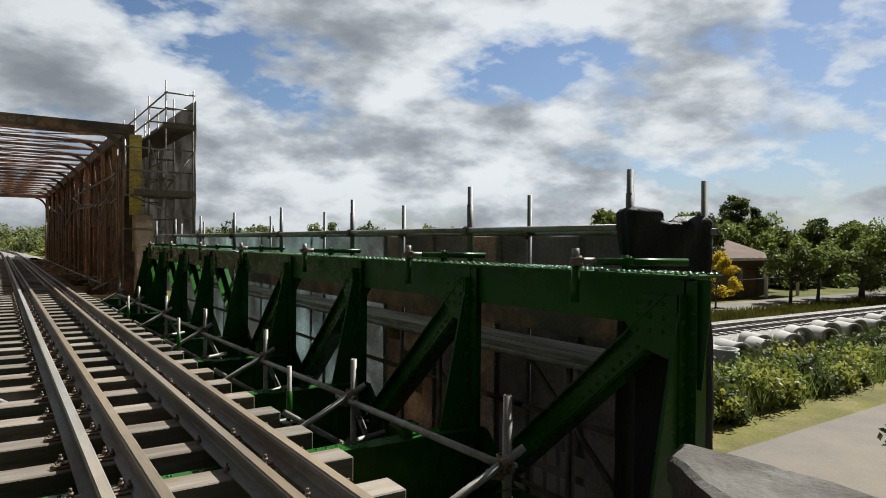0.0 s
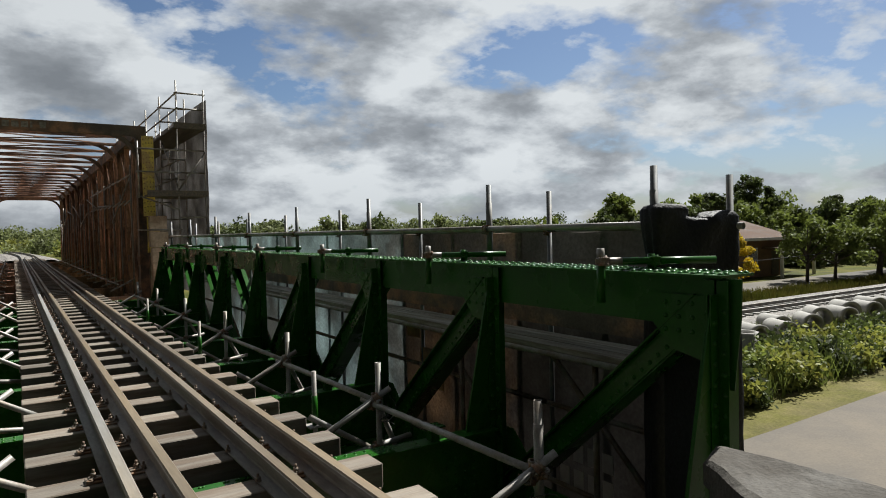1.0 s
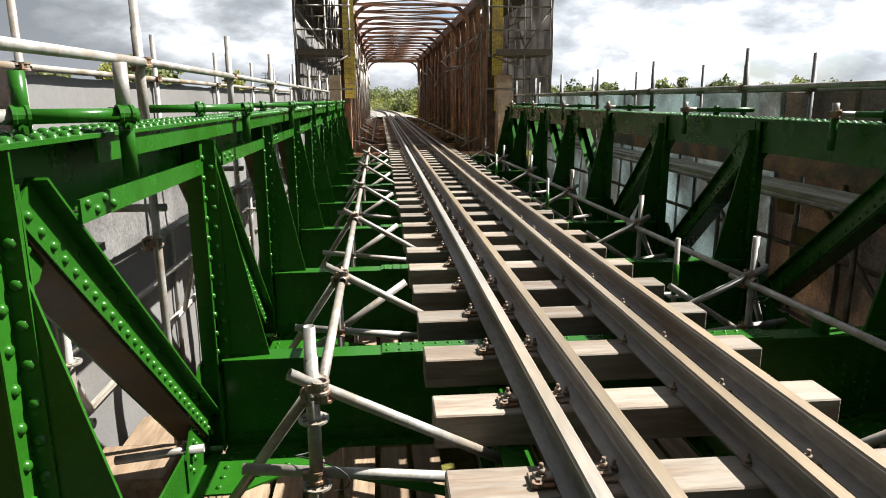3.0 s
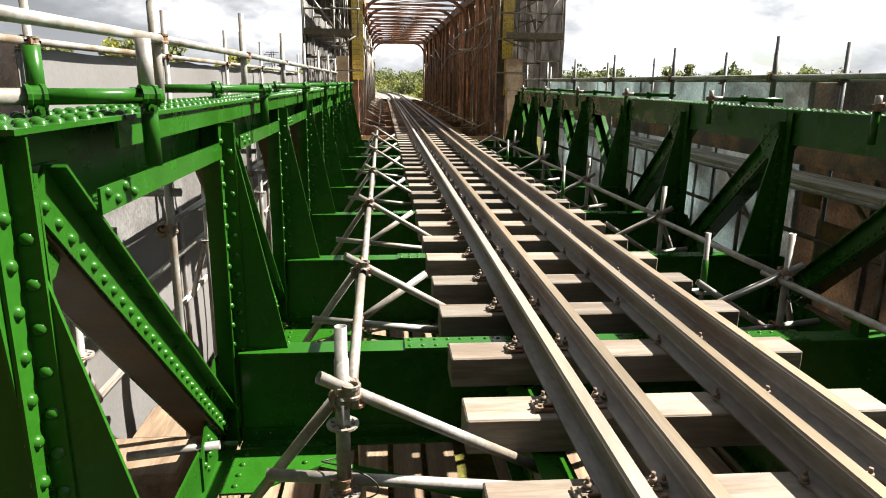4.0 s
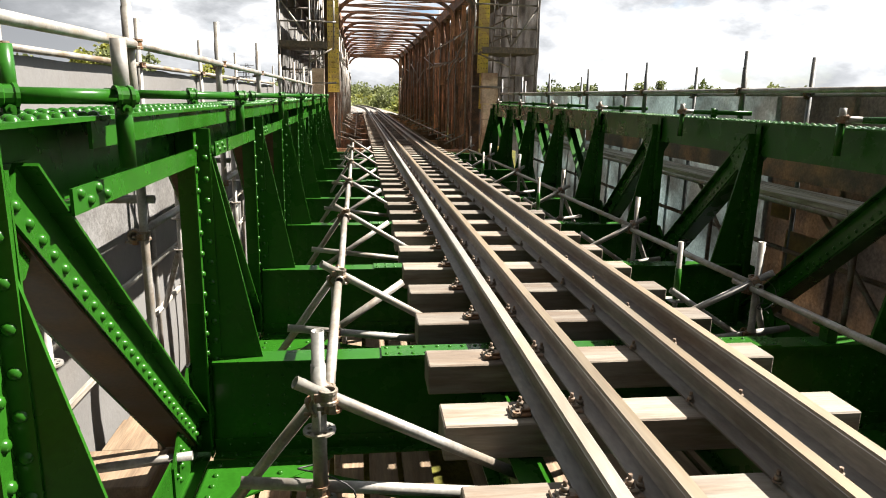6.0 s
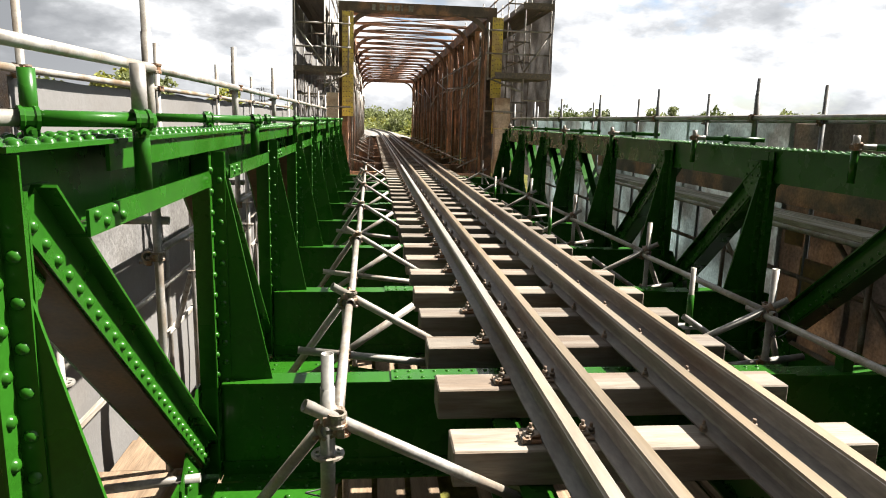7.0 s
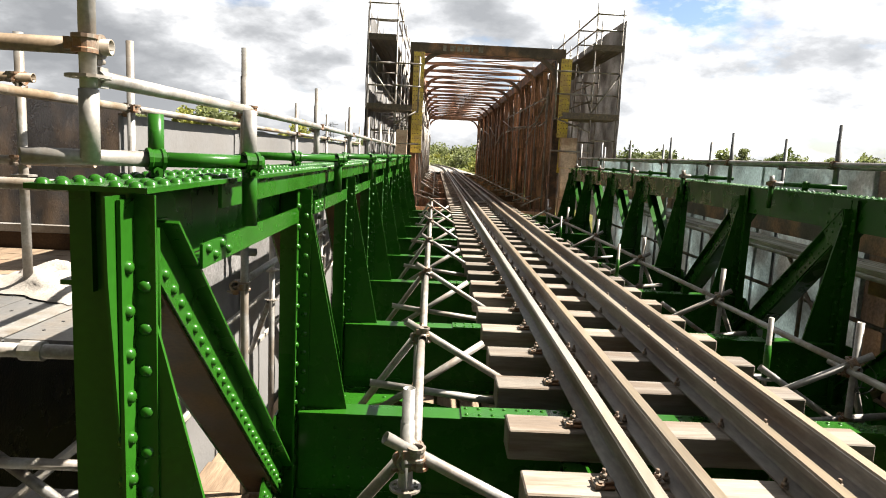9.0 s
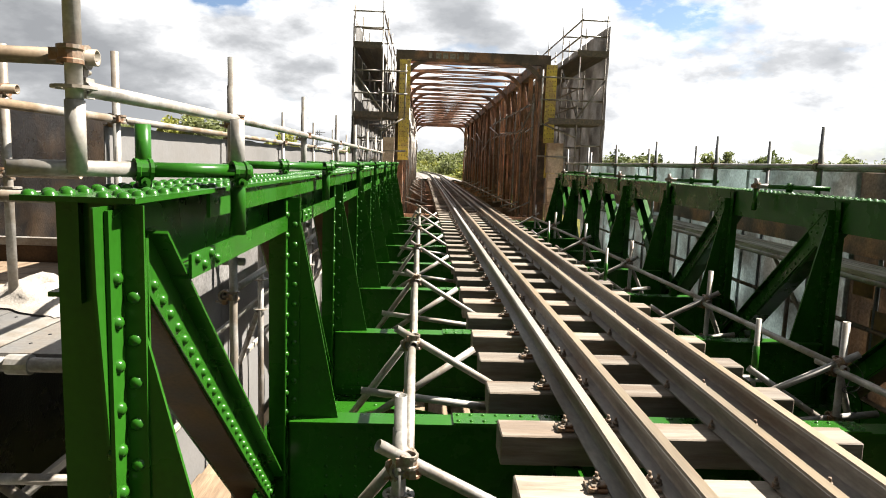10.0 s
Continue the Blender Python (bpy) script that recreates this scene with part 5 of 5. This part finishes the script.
    return Geo().add(vs, fs, True)


solid("wrapped_sheet", wrapped_sheet(), BLACKTARP, "black plastic sheet wrapped round the scaffold end posts", "plastic sheet")
solid("sheet_apron", Geo().box(2.42, 2.44, 2.62, 3.0, -1.6, 0.62), BLACKTARP, "black plastic apron hanging beside the truss end", "plastic sheet")

# thin cables looped on the scaffold nodes
for k, (x, y, z) in enumerate(((1.46, 4.97, -0.02), (1.46, 5.05, -0.1), (1.40, 3.05, -0.05), (-1.50, 3.2, -0.15), (1.45, 7.05, -0.05))):
    g = Geo()
    pts = [Vector((x + 0.10 * math.sin(6.3 * t + k) + 0.05 * t, y + 0.06 * math.cos(5 * t), z + 0.05 * math.cos(6.3 * t + k) - 0.18 * t)) for t in [i / 14 for i in range(15)]]
    vs = []
    for a, p, b in zip([pts[0]] + pts, pts, pts[1:] + [pts[-1]]):
        d = (b - a).normalized()
        u = d.cross(Vector((0.3, 0.9, 0.2))).normalized()
        w = d.cross(u)
        vs += [p + (u * math.cos(2 * math.pi * i / 5) + w * math.sin(2 * math.pi * i / 5)) * 0.0035 for i in range(5)]
    g.add(vs, [(j * 5 + i, j * 5 + (i + 1) % 5, (j + 1) * 5 + (i + 1) % 5, (j + 1) * 5 + i) for j in range(len(pts) - 1) for i in range(5)], True)
    solid("tie_wire", g, DARKMETAL, "thin dark tie wire looped on a scaffold joint", "wire", "tie wires")

# stone parapet at the bridge end
def rough_slab(quad, z0, z1, seed=0):
    """A four-cornered stone slab with a worn, uneven top."""
    nx, ny = 12, 18
    vs, fs = [], []
    c = [Vector((*q, 0)) for q in quad]
    for j in range(ny + 1):
        for i in range(nx + 1):
            p = c[0].lerp(c[1], i / nx).lerp(c[3].lerp(c[2], i / nx), j / ny)
            e = min(i, nx - i, j, ny - j)
            vs.append((p.x, p.y, z1 - (0.022 if e == 0 else 0.0) + 0.02 * noise.noise(Vector((p.x * 4, p.y * 4, seed))) + 0.008 * noise.noise(Vector((p.x * 14, p.y * 14, seed + 3)))))
    fs = [(j * (nx + 1) + i, j * (nx + 1) + i + 1, (j + 1) * (nx + 1) + i + 1, (j + 1) * (nx + 1) + i) for j in range(ny) for i in range(nx)]
    ringv = [j * (nx + 1) for j in range(ny + 1)] + [ny * (nx + 1) + i for i in range(1, nx + 1)] + [j * (nx + 1) + nx for j in range(ny - 1, -1, -1)] + [i for i in range(nx - 1, 0, -1)]
    o = len(vs)
    vs += [(vs[k][0] + 0.012 * noise.noise(Vector((vs[k][0] * 6, vs[k][1] * 6, 4))), vs[k][1], z0) for k in ringv]
    n = len(ringv)
    fs += [(ringv[k], ringv[(k + 1) % n], o + (k + 1) % n, o + k) for k in range(n)]
    return Geo().add(vs, fs)


par = thing("parapet", "weathered stone parapet cap at the bridge end", "parapet", kind="structure")
part("cap_stone", rough_slab(((2.04, 2.37), (1.78, 2.27), (1.38, 1.62), (2.13, 1.40)), 0.075, 0.205), STONE, par)
part("cap_stone", rough_slab(((2.132, 1.392), (1.382, 1.612), (1.36, -0.20), (2.28, -0.20)), 0.075, 0.20, 5), STONE, par)
part("wall", Geo().prism([(2.02, 2.34), (1.80, 2.25), (1.41, 1.60), (1.39, -0.18), (2.25, -0.18)], -3.2, 0.074, "z"), STONE, par)

# ---- deck of boards under the green span ----
low = thing("lower_deck", "dusty tan boards of the scaffold deck under the bridge", "scaffold deck")
for i in range(22):
    x = -3.3 + i * 0.29
    for k in range(4):
        if RND.random() < 0.85:
            y = 2.2 + k * 4.1
            part("plank", Geo().box(x, x + 0.24, y, y + 4.05, -1.95 + RND.uniform(0, 0.03), -1.90 + RND.uniform(0, 0.03)), BOARD, low)
for y in (3.4, 5.2, 7.2, 9.2):
    ob = tube_thing("scaffold_transom", (-2.4, y, -1.05), (2.4, y, -1.05), "scaffold cross tube under the cross beams", group="scaffold transoms")
for k, (x, y) in enumerate(((-3.02, 4.30), (-2.96, 4.82), (-2.98, 5.34))):
    g = Geo().box(x, x + 0.5, y, y + 0.42, -1.9, -0.92 - 0.06 * k, bevel=0.008)
    solid("timber_packing", g, BOARD, "tan timber packing block beside the truss foot", "timber", "packing timbers")
tube_thing("scaffold_transom", (-2.65, 4.0, -0.62), (-2.2, 4.05, -0.60), "short scaffold tube at the truss foot", group="scaffold transoms")

# ---- right-hand land: road, line, street ----
def strip(name, x0, x1, yf0, yf1, z, mt, label, cat, n=30, seed=0.0, rough=0.25):
    vs, fs = [], []
    for i in range(n + 1):
        x = x0 + (x1 - x0) * i / n
        w = rough * noise.noise(Vector((x * 0.35, seed, 0)))
        vs += [(x, yf0(x) + w, z), (x, yf1(x) + w * 0.7, z)]
    fs = [(2 * i, 2 * i + 2, 2 * i + 3, 2 * i + 1) for i in range(n)]
    return solid(name, Geo().add(vs, fs), mt, label, cat, kind="structure")


strip("road", 4.0, 140, lambda x: -4.0, lambda x: 7.65 + 0.015 * x, GZ + 0.14, ROAD, "pale grey road beside the bridge", "road", 50, 1.0, 0.35)
VERGEGROUND = material("verge_ground", (0.0896, 0.0848, 0.0240), 0.95, 0, 0.35, 0.6, 14, 0.4, 0.03, second=(0.1200, 0.1040, 0.0440), amount=0.4, second_scale=0.8, sheen_spec=0.08)
strip("verge", 6.0, 90, lambda x: 7.45 + 0.015 * x, lambda x: 9.3 + 0.02 * x, GZ + 0.135, VERGEGROUND, "yellow-green mown verge along the road", "verge", 50, 1.0, 0.35)
strip("street", 20, 160, lambda x: 23.6, lambda x: 27.6, GZ + 0.15, STREET, "pale street behind the railway line", "road", 40, 5.0)
bal = Geo().prism([(14.6, GZ), (15.6, GZ + 0.35), (20.0, GZ + 0.35), (21.2, GZ)], 6, 150, "x")
solid("ballast_bank", bal, BALLAST, "grey stone ballast of the second railway line", "ballast", kind="structure")
SZ = GZ + 0.36
for y in (17.25, 18.32):
    ob = thing("running_rail", "weathered steel rail of the second line on ballast", "rail", "rails of the second line")
    part("rail_bar", Geo().prism([(y - 0.06, SZ + 0.05), (y + 0.06, SZ + 0.05), (y + 0.03, SZ + 0.19), (y - 0.03, SZ + 0.19)], 6, 150, "x"), RAILSIDE, ob)
    part("rail_head", Geo().box(6, 150, y - 0.033, y + 0.033, SZ + 0.19, SZ + 0.20), RAILHEAD, ob)
sl = Geo().box(-0.11, 0.11, -0.95, 0.95, 0, 0.06).mesh("sleeper")
sl.materials.append(CONCRETE)
for i in range(130):
    tagged(part("sleeper", sl, CONCRETE, at=pose(14 + i * 0.62, 17.78, SZ)), "pale concrete sleeper of the second line", "sleeper", "sleepers of the second line")


def concrete_pipe(x, y, yaw, tilt=90, r=0.50, L=1.35):
    g = Geo()
    n = 28
    rows = [(r * 0.80, 0), (r * 1.12, 0), (r * 1.12, 0.16), (r, 0.26), (r, L), (r * 0.80, L)]
    vs = [(q * math.cos(2 * math.pi * i / n), q * math.sin(2 * math.pi * i / n), z) for q, z in rows for i in range(n)]
    m = len(rows)
    fs = [(k * n + i, k * n + (i + 1) % n, ((k + 1) % m) * n + (i + 1) % n, ((k + 1) % m) * n + i) for k in range(m) for i in range(n)]
    g.add(vs, fs, True)
    z = GZ + 0.16 + (r * 1.1 if tilt else 0)
    return solid("concrete_pipe", g, CONCRETE, "pale concrete drain pipe lying in the grass" if tilt else "pale concrete drain pipe standing on end", "pipe", "concrete pipes", at=pose(x, y, z, tilt, 0, yaw))


concrete_pipe(17.3, 11.9, 0, 0, 0.42, 0.95)
for i, (x, y) in enumerate(((19.0, 12.9), (20.4, 13.2), (21.8, 13.0), (23.2, 14.0), (24.4, 13.5), (26.0, 14.0), (27.4, 13.6), (28.8, 14.2), (30.2, 13.9), (31.6, 14.3), (33.0, 14.0), (34.6, 14.4), (36.2, 14.2), (37.8, 14.4))):
    concrete_pipe(x, y, RND.uniform(-48, -22), -90, RND.uniform(0.30, 0.36))


# ---- plants ----
NR = np.random.RandomState(5)


def leaf_mesh(name, centres, radii, count, size, aspect=0.55, squash=0.8, shell=0.55):
    """Many small leaves strewn in a set of clumps."""
    centres, radii = np.array(centres, float), np.array(radii, float)
    k = NR.randint(0, len(centres), count)
    d = NR.normal(size=(count, 3))
    d /= np.linalg.norm(d, axis=1)[:, None]
    rr = radii[k] * (shell + (1 - shell) * NR.rand(count)) * (0.75 + 0.4 * NR.rand(count))
    p = centres[k] + d * rr[:, None] * np.array([1, 1, squash])
    a = NR.normal(size=(count, 3))
    a /= np.linalg.norm(a, axis=1)[:, None]
    b = np.cross(a, NR.normal(size=(count, 3)))
    b /= np.linalg.norm(b, axis=1)[:, None]
    s = size * (0.6 + 0.8 * NR.rand(count))[:, None]
    v = np.stack([p - a * s, p + b * s * aspect, p + a * s, p - b * s * aspect], 1).reshape(-1, 3)
    return quad_mesh(name, v)


def quad_mesh(name, v):
    n = len(v) // 4
    me = bpy.data.meshes.new(name)
    me.vertices.add(len(v))
    me.vertices.foreach_set("co", v.astype(np.float32).ravel())
    me.loops.add(4 * n)
    me.loops.foreach_set("vertex_index", np.arange(4 * n, dtype=np.int32))
    me.polygons.add(n)
    me.polygons.foreach_set("loop_start", np.arange(0, 4 * n, 4, dtype=np.int32))
    me.update(calc_edges=True)
    return me


def tree(x, y, h, w, mt, label, leaves=5000, size=0.12, base=GZ, name="tree", trunk=0.14, low=0.3, group="trees"):
    ob = thing(name, label, "tree", group, at=pose(x, y, base))
    g = Geo()
    g.tube((0, 0, -0.2), (0.06 * w, 0.02, h * 0.45), trunk, 8, r2=trunk * 0.6)
    cs, rs = [], []
    nb = 9
    for i in range(nb):
        a = 2.4 * i + RND.uniform(-0.4, 0.4)
        t = (i + 0.5) / nb
        rad = w * 0.5 * (0.75 * math.sin(math.pi * (0.25 + 0.7 * t)) + 0.1)
        c = Vector((math.cos(a) * rad, math.sin(a) * rad, h * (low + (0.92 - low) * t)))
        g.tube((0.03 * w, 0.01, h * (0.25 + 0.25 * t)), c, trunk * 0.45, 6, r2=trunk * 0.12)
        for _ in range(4):
            q = c + Vector((RND.uniform(-1, 1), RND.uniform(-1, 1), RND.uniform(-0.7, 0.7))) * w * 0.16
            cs.append(q), rs.append(w * RND.uniform(0.09, 0.19))
    part("trunk", g, BARK, ob)
    part("crown", leaf_mesh("crown", cs, rs, leaves, size), mt, ob)
    return ob


# street trees and the yellow one
tree(37.6, 25.6, 3.7, 2.5, LEAFYELLOW, "small tree with bright yellow leaves beside the street", 5000, 0.10, trunk=0.07)
tree(45.6, 25.0, 5.0, 3.4, LEAF, "thin green street tree on the verge", 3500, 0.13, low=0.42)
tree(48.6, 24.6, 4.6, 4.4, LEAF, "low round green street tree on the verge", 5000, 0.13, low=0.35)
tree(53.0, 23.6, 5.6, 6.2, LEAF, "broad drooping green tree beside the street", 9000, 0.14, trunk=0.26)
tree(57.0, 23.4, 5.4, 4.8, LEAF, "broad green tree beside the street", 6000, 0.14, trunk=0.2)
tree(62.0, 24.0, 5.6, 6.0, LEAFDARK, "dark green tree beside the street", 6000, 0.15, trunk=0.2)
tree(46.5, 33.5, 7.2, 4.0, LEAFDARK, "dark tree behind the house", 5000, 0.16)
# wood behind
for i in range(26):
    f = i / 25
    x, y = 50 + 60 * f + RND.uniform(-2, 2), 48 - 14 * f + RND.uniform(-4, 4)
    tree(x, y, RND.uniform(5.8, 7.8), RND.uniform(5.5, 8), RND.choice((LEAFDARK, LEAF, LEAF)), "dark green tree of the wood behind the street", 5000, 0.24, low=0.12)
tree(68, 43, 10.2, 4.5, LEAFDARK, "tall dark tree rising over the wood", 4000, 0.2, low=0.5)
# far belts of trees round the plain
for az, d, h in [(RND.uniform(2, 52), RND.uniform(95, 150), RND.uniform(4.2, 6.5)) for _ in range(60)] + [(RND.uniform(-60, -24), RND.uniform(90, 150), RND.uniform(4.2, 6.2)) for _ in range(26)]:
    a = radians(az)
    tree(d * math.sin(a), d * math.cos(a), h, RND.uniform(7, 11), RND.choice((LEAFFAR, LEAFDARK, LEAF)), "distant green tree on the plain", 2600, 0.27, trunk=0.2, low=0.15, group="distant trees")
for x, y, h in ((-19, 57, 7.4), (-23, 60, 7.6), (-28, 58, 6.8), (-15.5, 66, 6.4), (-33, 62, 7.0)):
    tree(x, y, h, 6.5, RND.choice((LEAFFAR, LEAFLIGHT)), "light green tree on the plain behind the scaffold", 4500, 0.22, low=0.2)


def thicket(name, spots, count, size, mt, label, group="thickets", squash=0.9):
    cs, rs = zip(*[((x, y, z), r) for x, y, z, r in spots])
    ob = part(name, leaf_mesh(name, cs, rs, count, size, squash=squash, shell=0.35), mt)
    return tagged(ob, label, "bushes", group, "stuff")


# bushes past the far end of the bridge
spots = []
for i in range(90):
    side = RND.choice((-1, 1))
    y = RND.uniform(66, 120)
    x = -0.0016 * max(0, y - 62) ** 2 + side * RND.uniform(3.2, 14)
    r = RND.uniform(0.9, 1.9)
    spots.append((x, y, -0.9 + r * 0.5 + 0.018 * max(0, y - 75), r))
thicket("bushes", spots[:55], 26000, 0.16, LEAFLIGHT, "light green bushes beside the line past the bridge")
thicket("bushes", spots[55:], 18000, 0.18, LEAF, "mid green bushes beside the line past the bridge")
# belts of scrub along the horizon
for name_mt, lo, hi, cnt, lab in ((LEAFFAR, -70, 66, 150, "pale green scrub along the horizon"), (LEAF, -70, 66, 90, "mid green scrub along the horizon"), (LEAFLIGHT, -30, 60, 60, "yellow-green scrub along the horizon")):
    spots = []
    for i in range(cnt):
        a, d = radians(RND.uniform(lo, hi)), RND.uniform(85, 135)
        r = RND.uniform(1.6, 2.9)
        spots.append((d * math.sin(a), d * math.cos(a), GZ + RND.uniform(0.5, 3.0), r))
    thicket("scrub", spots, 420 * cnt, 0.22, name_mt, lab, "scrub belts")
spots = []
for i in range(70):
    y = RND.uniform(84, 118)
    spots.append((RND.uniform(-16, 16), y, -0.6 + RND.uniform(0.0, 2.0), RND.uniform(1.2, 2.3)))
spots = [q for q in spots if abs(q[0] + 0.0016 * max(0, q[1] - 62) ** 2) > 3.4]
thicket("bushes", spots, 30000, 0.20, LEAFFAR, "light green bushes where the line curves away")
spots = [(RND.uniform(-42, 30), RND.uniform(128, 160), -0.8 + RND.uniform(0.0, 3.2), RND.uniform(1.6, 2.8)) for _ in range(110)]
thicket("scrub", spots, 30000, 0.30, LEAFFAR, "hazy green scrub beyond the curve of the line", "scrub belts")
# reeds and bushes between road and pipes
spots = []
for i in range(300):
    x = RND.uniform(8, 44)
    y = RND.uniform(9.0 + 0.02 * (x - 10), 11.4 + 0.04 * (x - 10))
    r = RND.uniform(0.35, 0.75)
    spots.append((x, y, GZ + r * 0.6 + RND.uniform(0, 0.38), r))
thicket("bushes", spots[:110], 40000, 0.08, LEAFDARK, "dark green bushes on the bank beside the road")
thicket("bushes", spots[110:210], 36000, 0.08, LEAF, "dense green bushes on the bank beside the road")
thicket("bushes", spots[210:], 20000, 0.075, LEAFLIGHT, "yellow-green bushes on the bank beside the road")


spots = [(RND.uniform(50, 112), RND.uniform(33, 38), GZ + RND.uniform(0.4, 2.4), RND.uniform(0.9, 1.7)) for _ in range(150)]
thicket("undergrowth", spots, 42000, 0.20, LEAFDARK, "dark undergrowth below the wood behind the street")


def blades(name, x0, x1, y0, y1, count, h, w, mt, label):
    n = count
    p = np.stack([x0 + (x1 - x0) * NR.rand(n), y0 + (y1 - y0) * NR.rand(n), np.full(n, GZ + 0.02)], 1)
    p[:, 1] += 0.012 * (p[:, 0] - 10) * (1 if y0 < 15 else 0)
    a = NR.rand(n) * 2 * np.pi
    s = np.stack([np.cos(a), np.sin(a), np.zeros(n)], 1) * w
    hh = h * (0.5 + 0.8 * NR.rand(n))
    lean = np.stack([NR.normal(size=n) * 0.25, NR.normal(size=n) * 0.25, np.ones(n)], 1) * hh[:, None]
    v = np.stack([p - s, p + s, p + lean + s * 0.15, p + lean - s * 0.15], 1).reshape(-1, 3)
    ob = part(name, quad_mesh(name, v), mt)
    return tagged(ob, label, "grass", "grasses", "stuff")


blades("reeds", 9, 44, 9.0, 10.9, 6000, 0.75, 0.020, LEAF, "tall green reeds at the foot of the bank")
blades("verge_grass", 8, 60, 7.72, 8.95, 16000, 0.07, 0.015, VERGE, "short yellow-green verge grass along the road")
blades("meadow_grass", 18, 90, 20.8, 23.6, 20000, 0.40, 0.03, VERGE, "rough meadow grass behind the second line")
blades("meadow_grass", 14, 60, 13.6, 15.2, 7000, 0.45, 0.02, LEAF, "rough grass along the concrete pipes")
# tree close to the bridge end
ob = thing("near_tree", "leafy tree with dark and yellow-green leaves close to the bridge", "tree", at=pose(6.5, 2.98, GZ))
g = Geo().tube((0.1, -0.8, -0.2), (0.0, -0.7, 2.2), 0.07, 8, r2=0.045)
cs, rs, ys_, yr = [], [], [], []
for i in range(26):
    c = Vector((RND.uniform(-0.75, 0.7), RND.uniform(-1.1, 0.0) , RND.uniform(1.3, 3.2)))
    c.y -= 0.05
    g.tube((0.03, -0.74, 1.0 + 0.5 * (c.z - 1)), c, 0.018, 5, r2=0.006)
    cs.append(c), rs.append(RND.uniform(0.14, 0.27))
for i in range(12):
    c = Vector((RND.uniform(-0.5, 0.6), RND.uniform(-0.95, -0.1), RND.uniform(3.1, 4.3)))
    g.tube((0.0, -0.7, 2.1), c, 0.014, 5, r2=0.004)
    ys_.append(c), yr.append(RND.uniform(0.12, 0.24))
part("trunk", g, BARK, ob)
part("crown", leaf_mesh("crown", cs, rs, 9500, 0.042, shell=0.2), LEAFDARK, ob)
part("young_foliage", leaf_mesh("young_foliage", ys_, yr, 900, 0.042, shell=0.2), LEAFLIGHT, ob, "yellow-green young leaves")


# ---- house, lamp, wires, pylons ----
ho = thing("house", "brown brick house with a low tiled roof behind the street", "house")
hx0, hx1, hy0, hy1, he, hr = 43.0, 53.0, 31.0, 39.0, 0.10, 1.5
part("wall", Geo().box(hx0, hx1, hy0, hy1, GZ, he), BRICKWALL, ho)
part("roof", Geo().prism([(hy0 - 0.7, he - 0.05), (hy0 - 0.7, he + 0.12), ((hy0 + hy1) / 2, hr + 0.15), (hy1 + 0.7, he + 0.12), (hy1 + 0.7, he - 0.05)], hx0 - 0.6, hx1 + 0.8, "x"), ROOF, ho)
part("fascia", Geo().box(hx0 - 0.6, hx1 + 0.8, hy0 - 0.76, hy0 - 0.71, he - 0.1, he + 0.12), WHITE, ho)
part("porch_roof", Geo().box(50.0, 55.2, 29.2, 31.0, -0.75, -0.6), ROOF, ho)
for x in (50.2, 55.0):
    part("porch_post", Geo().box(x - 0.1, x + 0.1, 29.3, 29.5, GZ, -0.75), WHITE, ho)
for x in (44.5, 48):
    w = part("window", Geo().box(x, x + 1.4, hy0 - 0.05, hy0 - 0.01, -1.9, -0.6), WHITE, ho)
    part("pane", Geo().box(x + 0.1, x + 1.3, hy0 - 0.08, hy0 - 0.055, -1.8, -0.7), DARKGLASS, w)
part("door", Geo().box(51.4, 52.4, hy0 - 0.05, hy0 - 0.01, GZ + 0.1, -0.9), BARK, ho)
la = thing("street_lamp", "grey street lamp with a curved arm over the road", "street lamp")
part("pole", Geo().tube((25.4, 8.3, GZ), (25.4, 8.3, 2.2), 0.07, 10, r2=0.05), STEEL, la)
part("arm", Geo().tube((25.4, 8.3, 2.15), (23.6, 8.75, 2.42), 0.035, 8), STEEL, la)
hd = Geo().box(-0.55, 0.15, -0.13, 0.13, -0.06, 0.05, pose(23.5, 8.8, 2.44, 0, 6, -14), 0.03)
part("lamp_head", hd, WHITE, la)
for k, (a, b) in enumerate((((9.6, 4.2, -2.6), (13.4, 4.0, -1.6)), ((30, 24.5, -1.2), (80, 22.5, 0.1)))):
    tube_thing("wire", a, b, "thin dark wire strung over the road", DARKMETAL, 0.006 if k == 0 else 0.02, "wires", False)
for x, y in ((-31, 190), (-34, 205)):
    py = thing("utility_pylon", "thin lattice power pylon far off on the plain", "pylon", "pylons", at=pose(x, y, GZ))
    for sx in (-1, 1):
        part("leg", Geo().tube((sx * 0.9, 0, 0), (sx * 0.25, 0, 12), 0.10, 5), DARKMETAL, py)
    for z, w in ((8.5, 2.2), (10, 2.4), (11.5, 1.8)):
        part("cross_arm", Geo().tube((-w, 0, z), (w, 0, z), 0.09, 5), DARKMETAL, py)
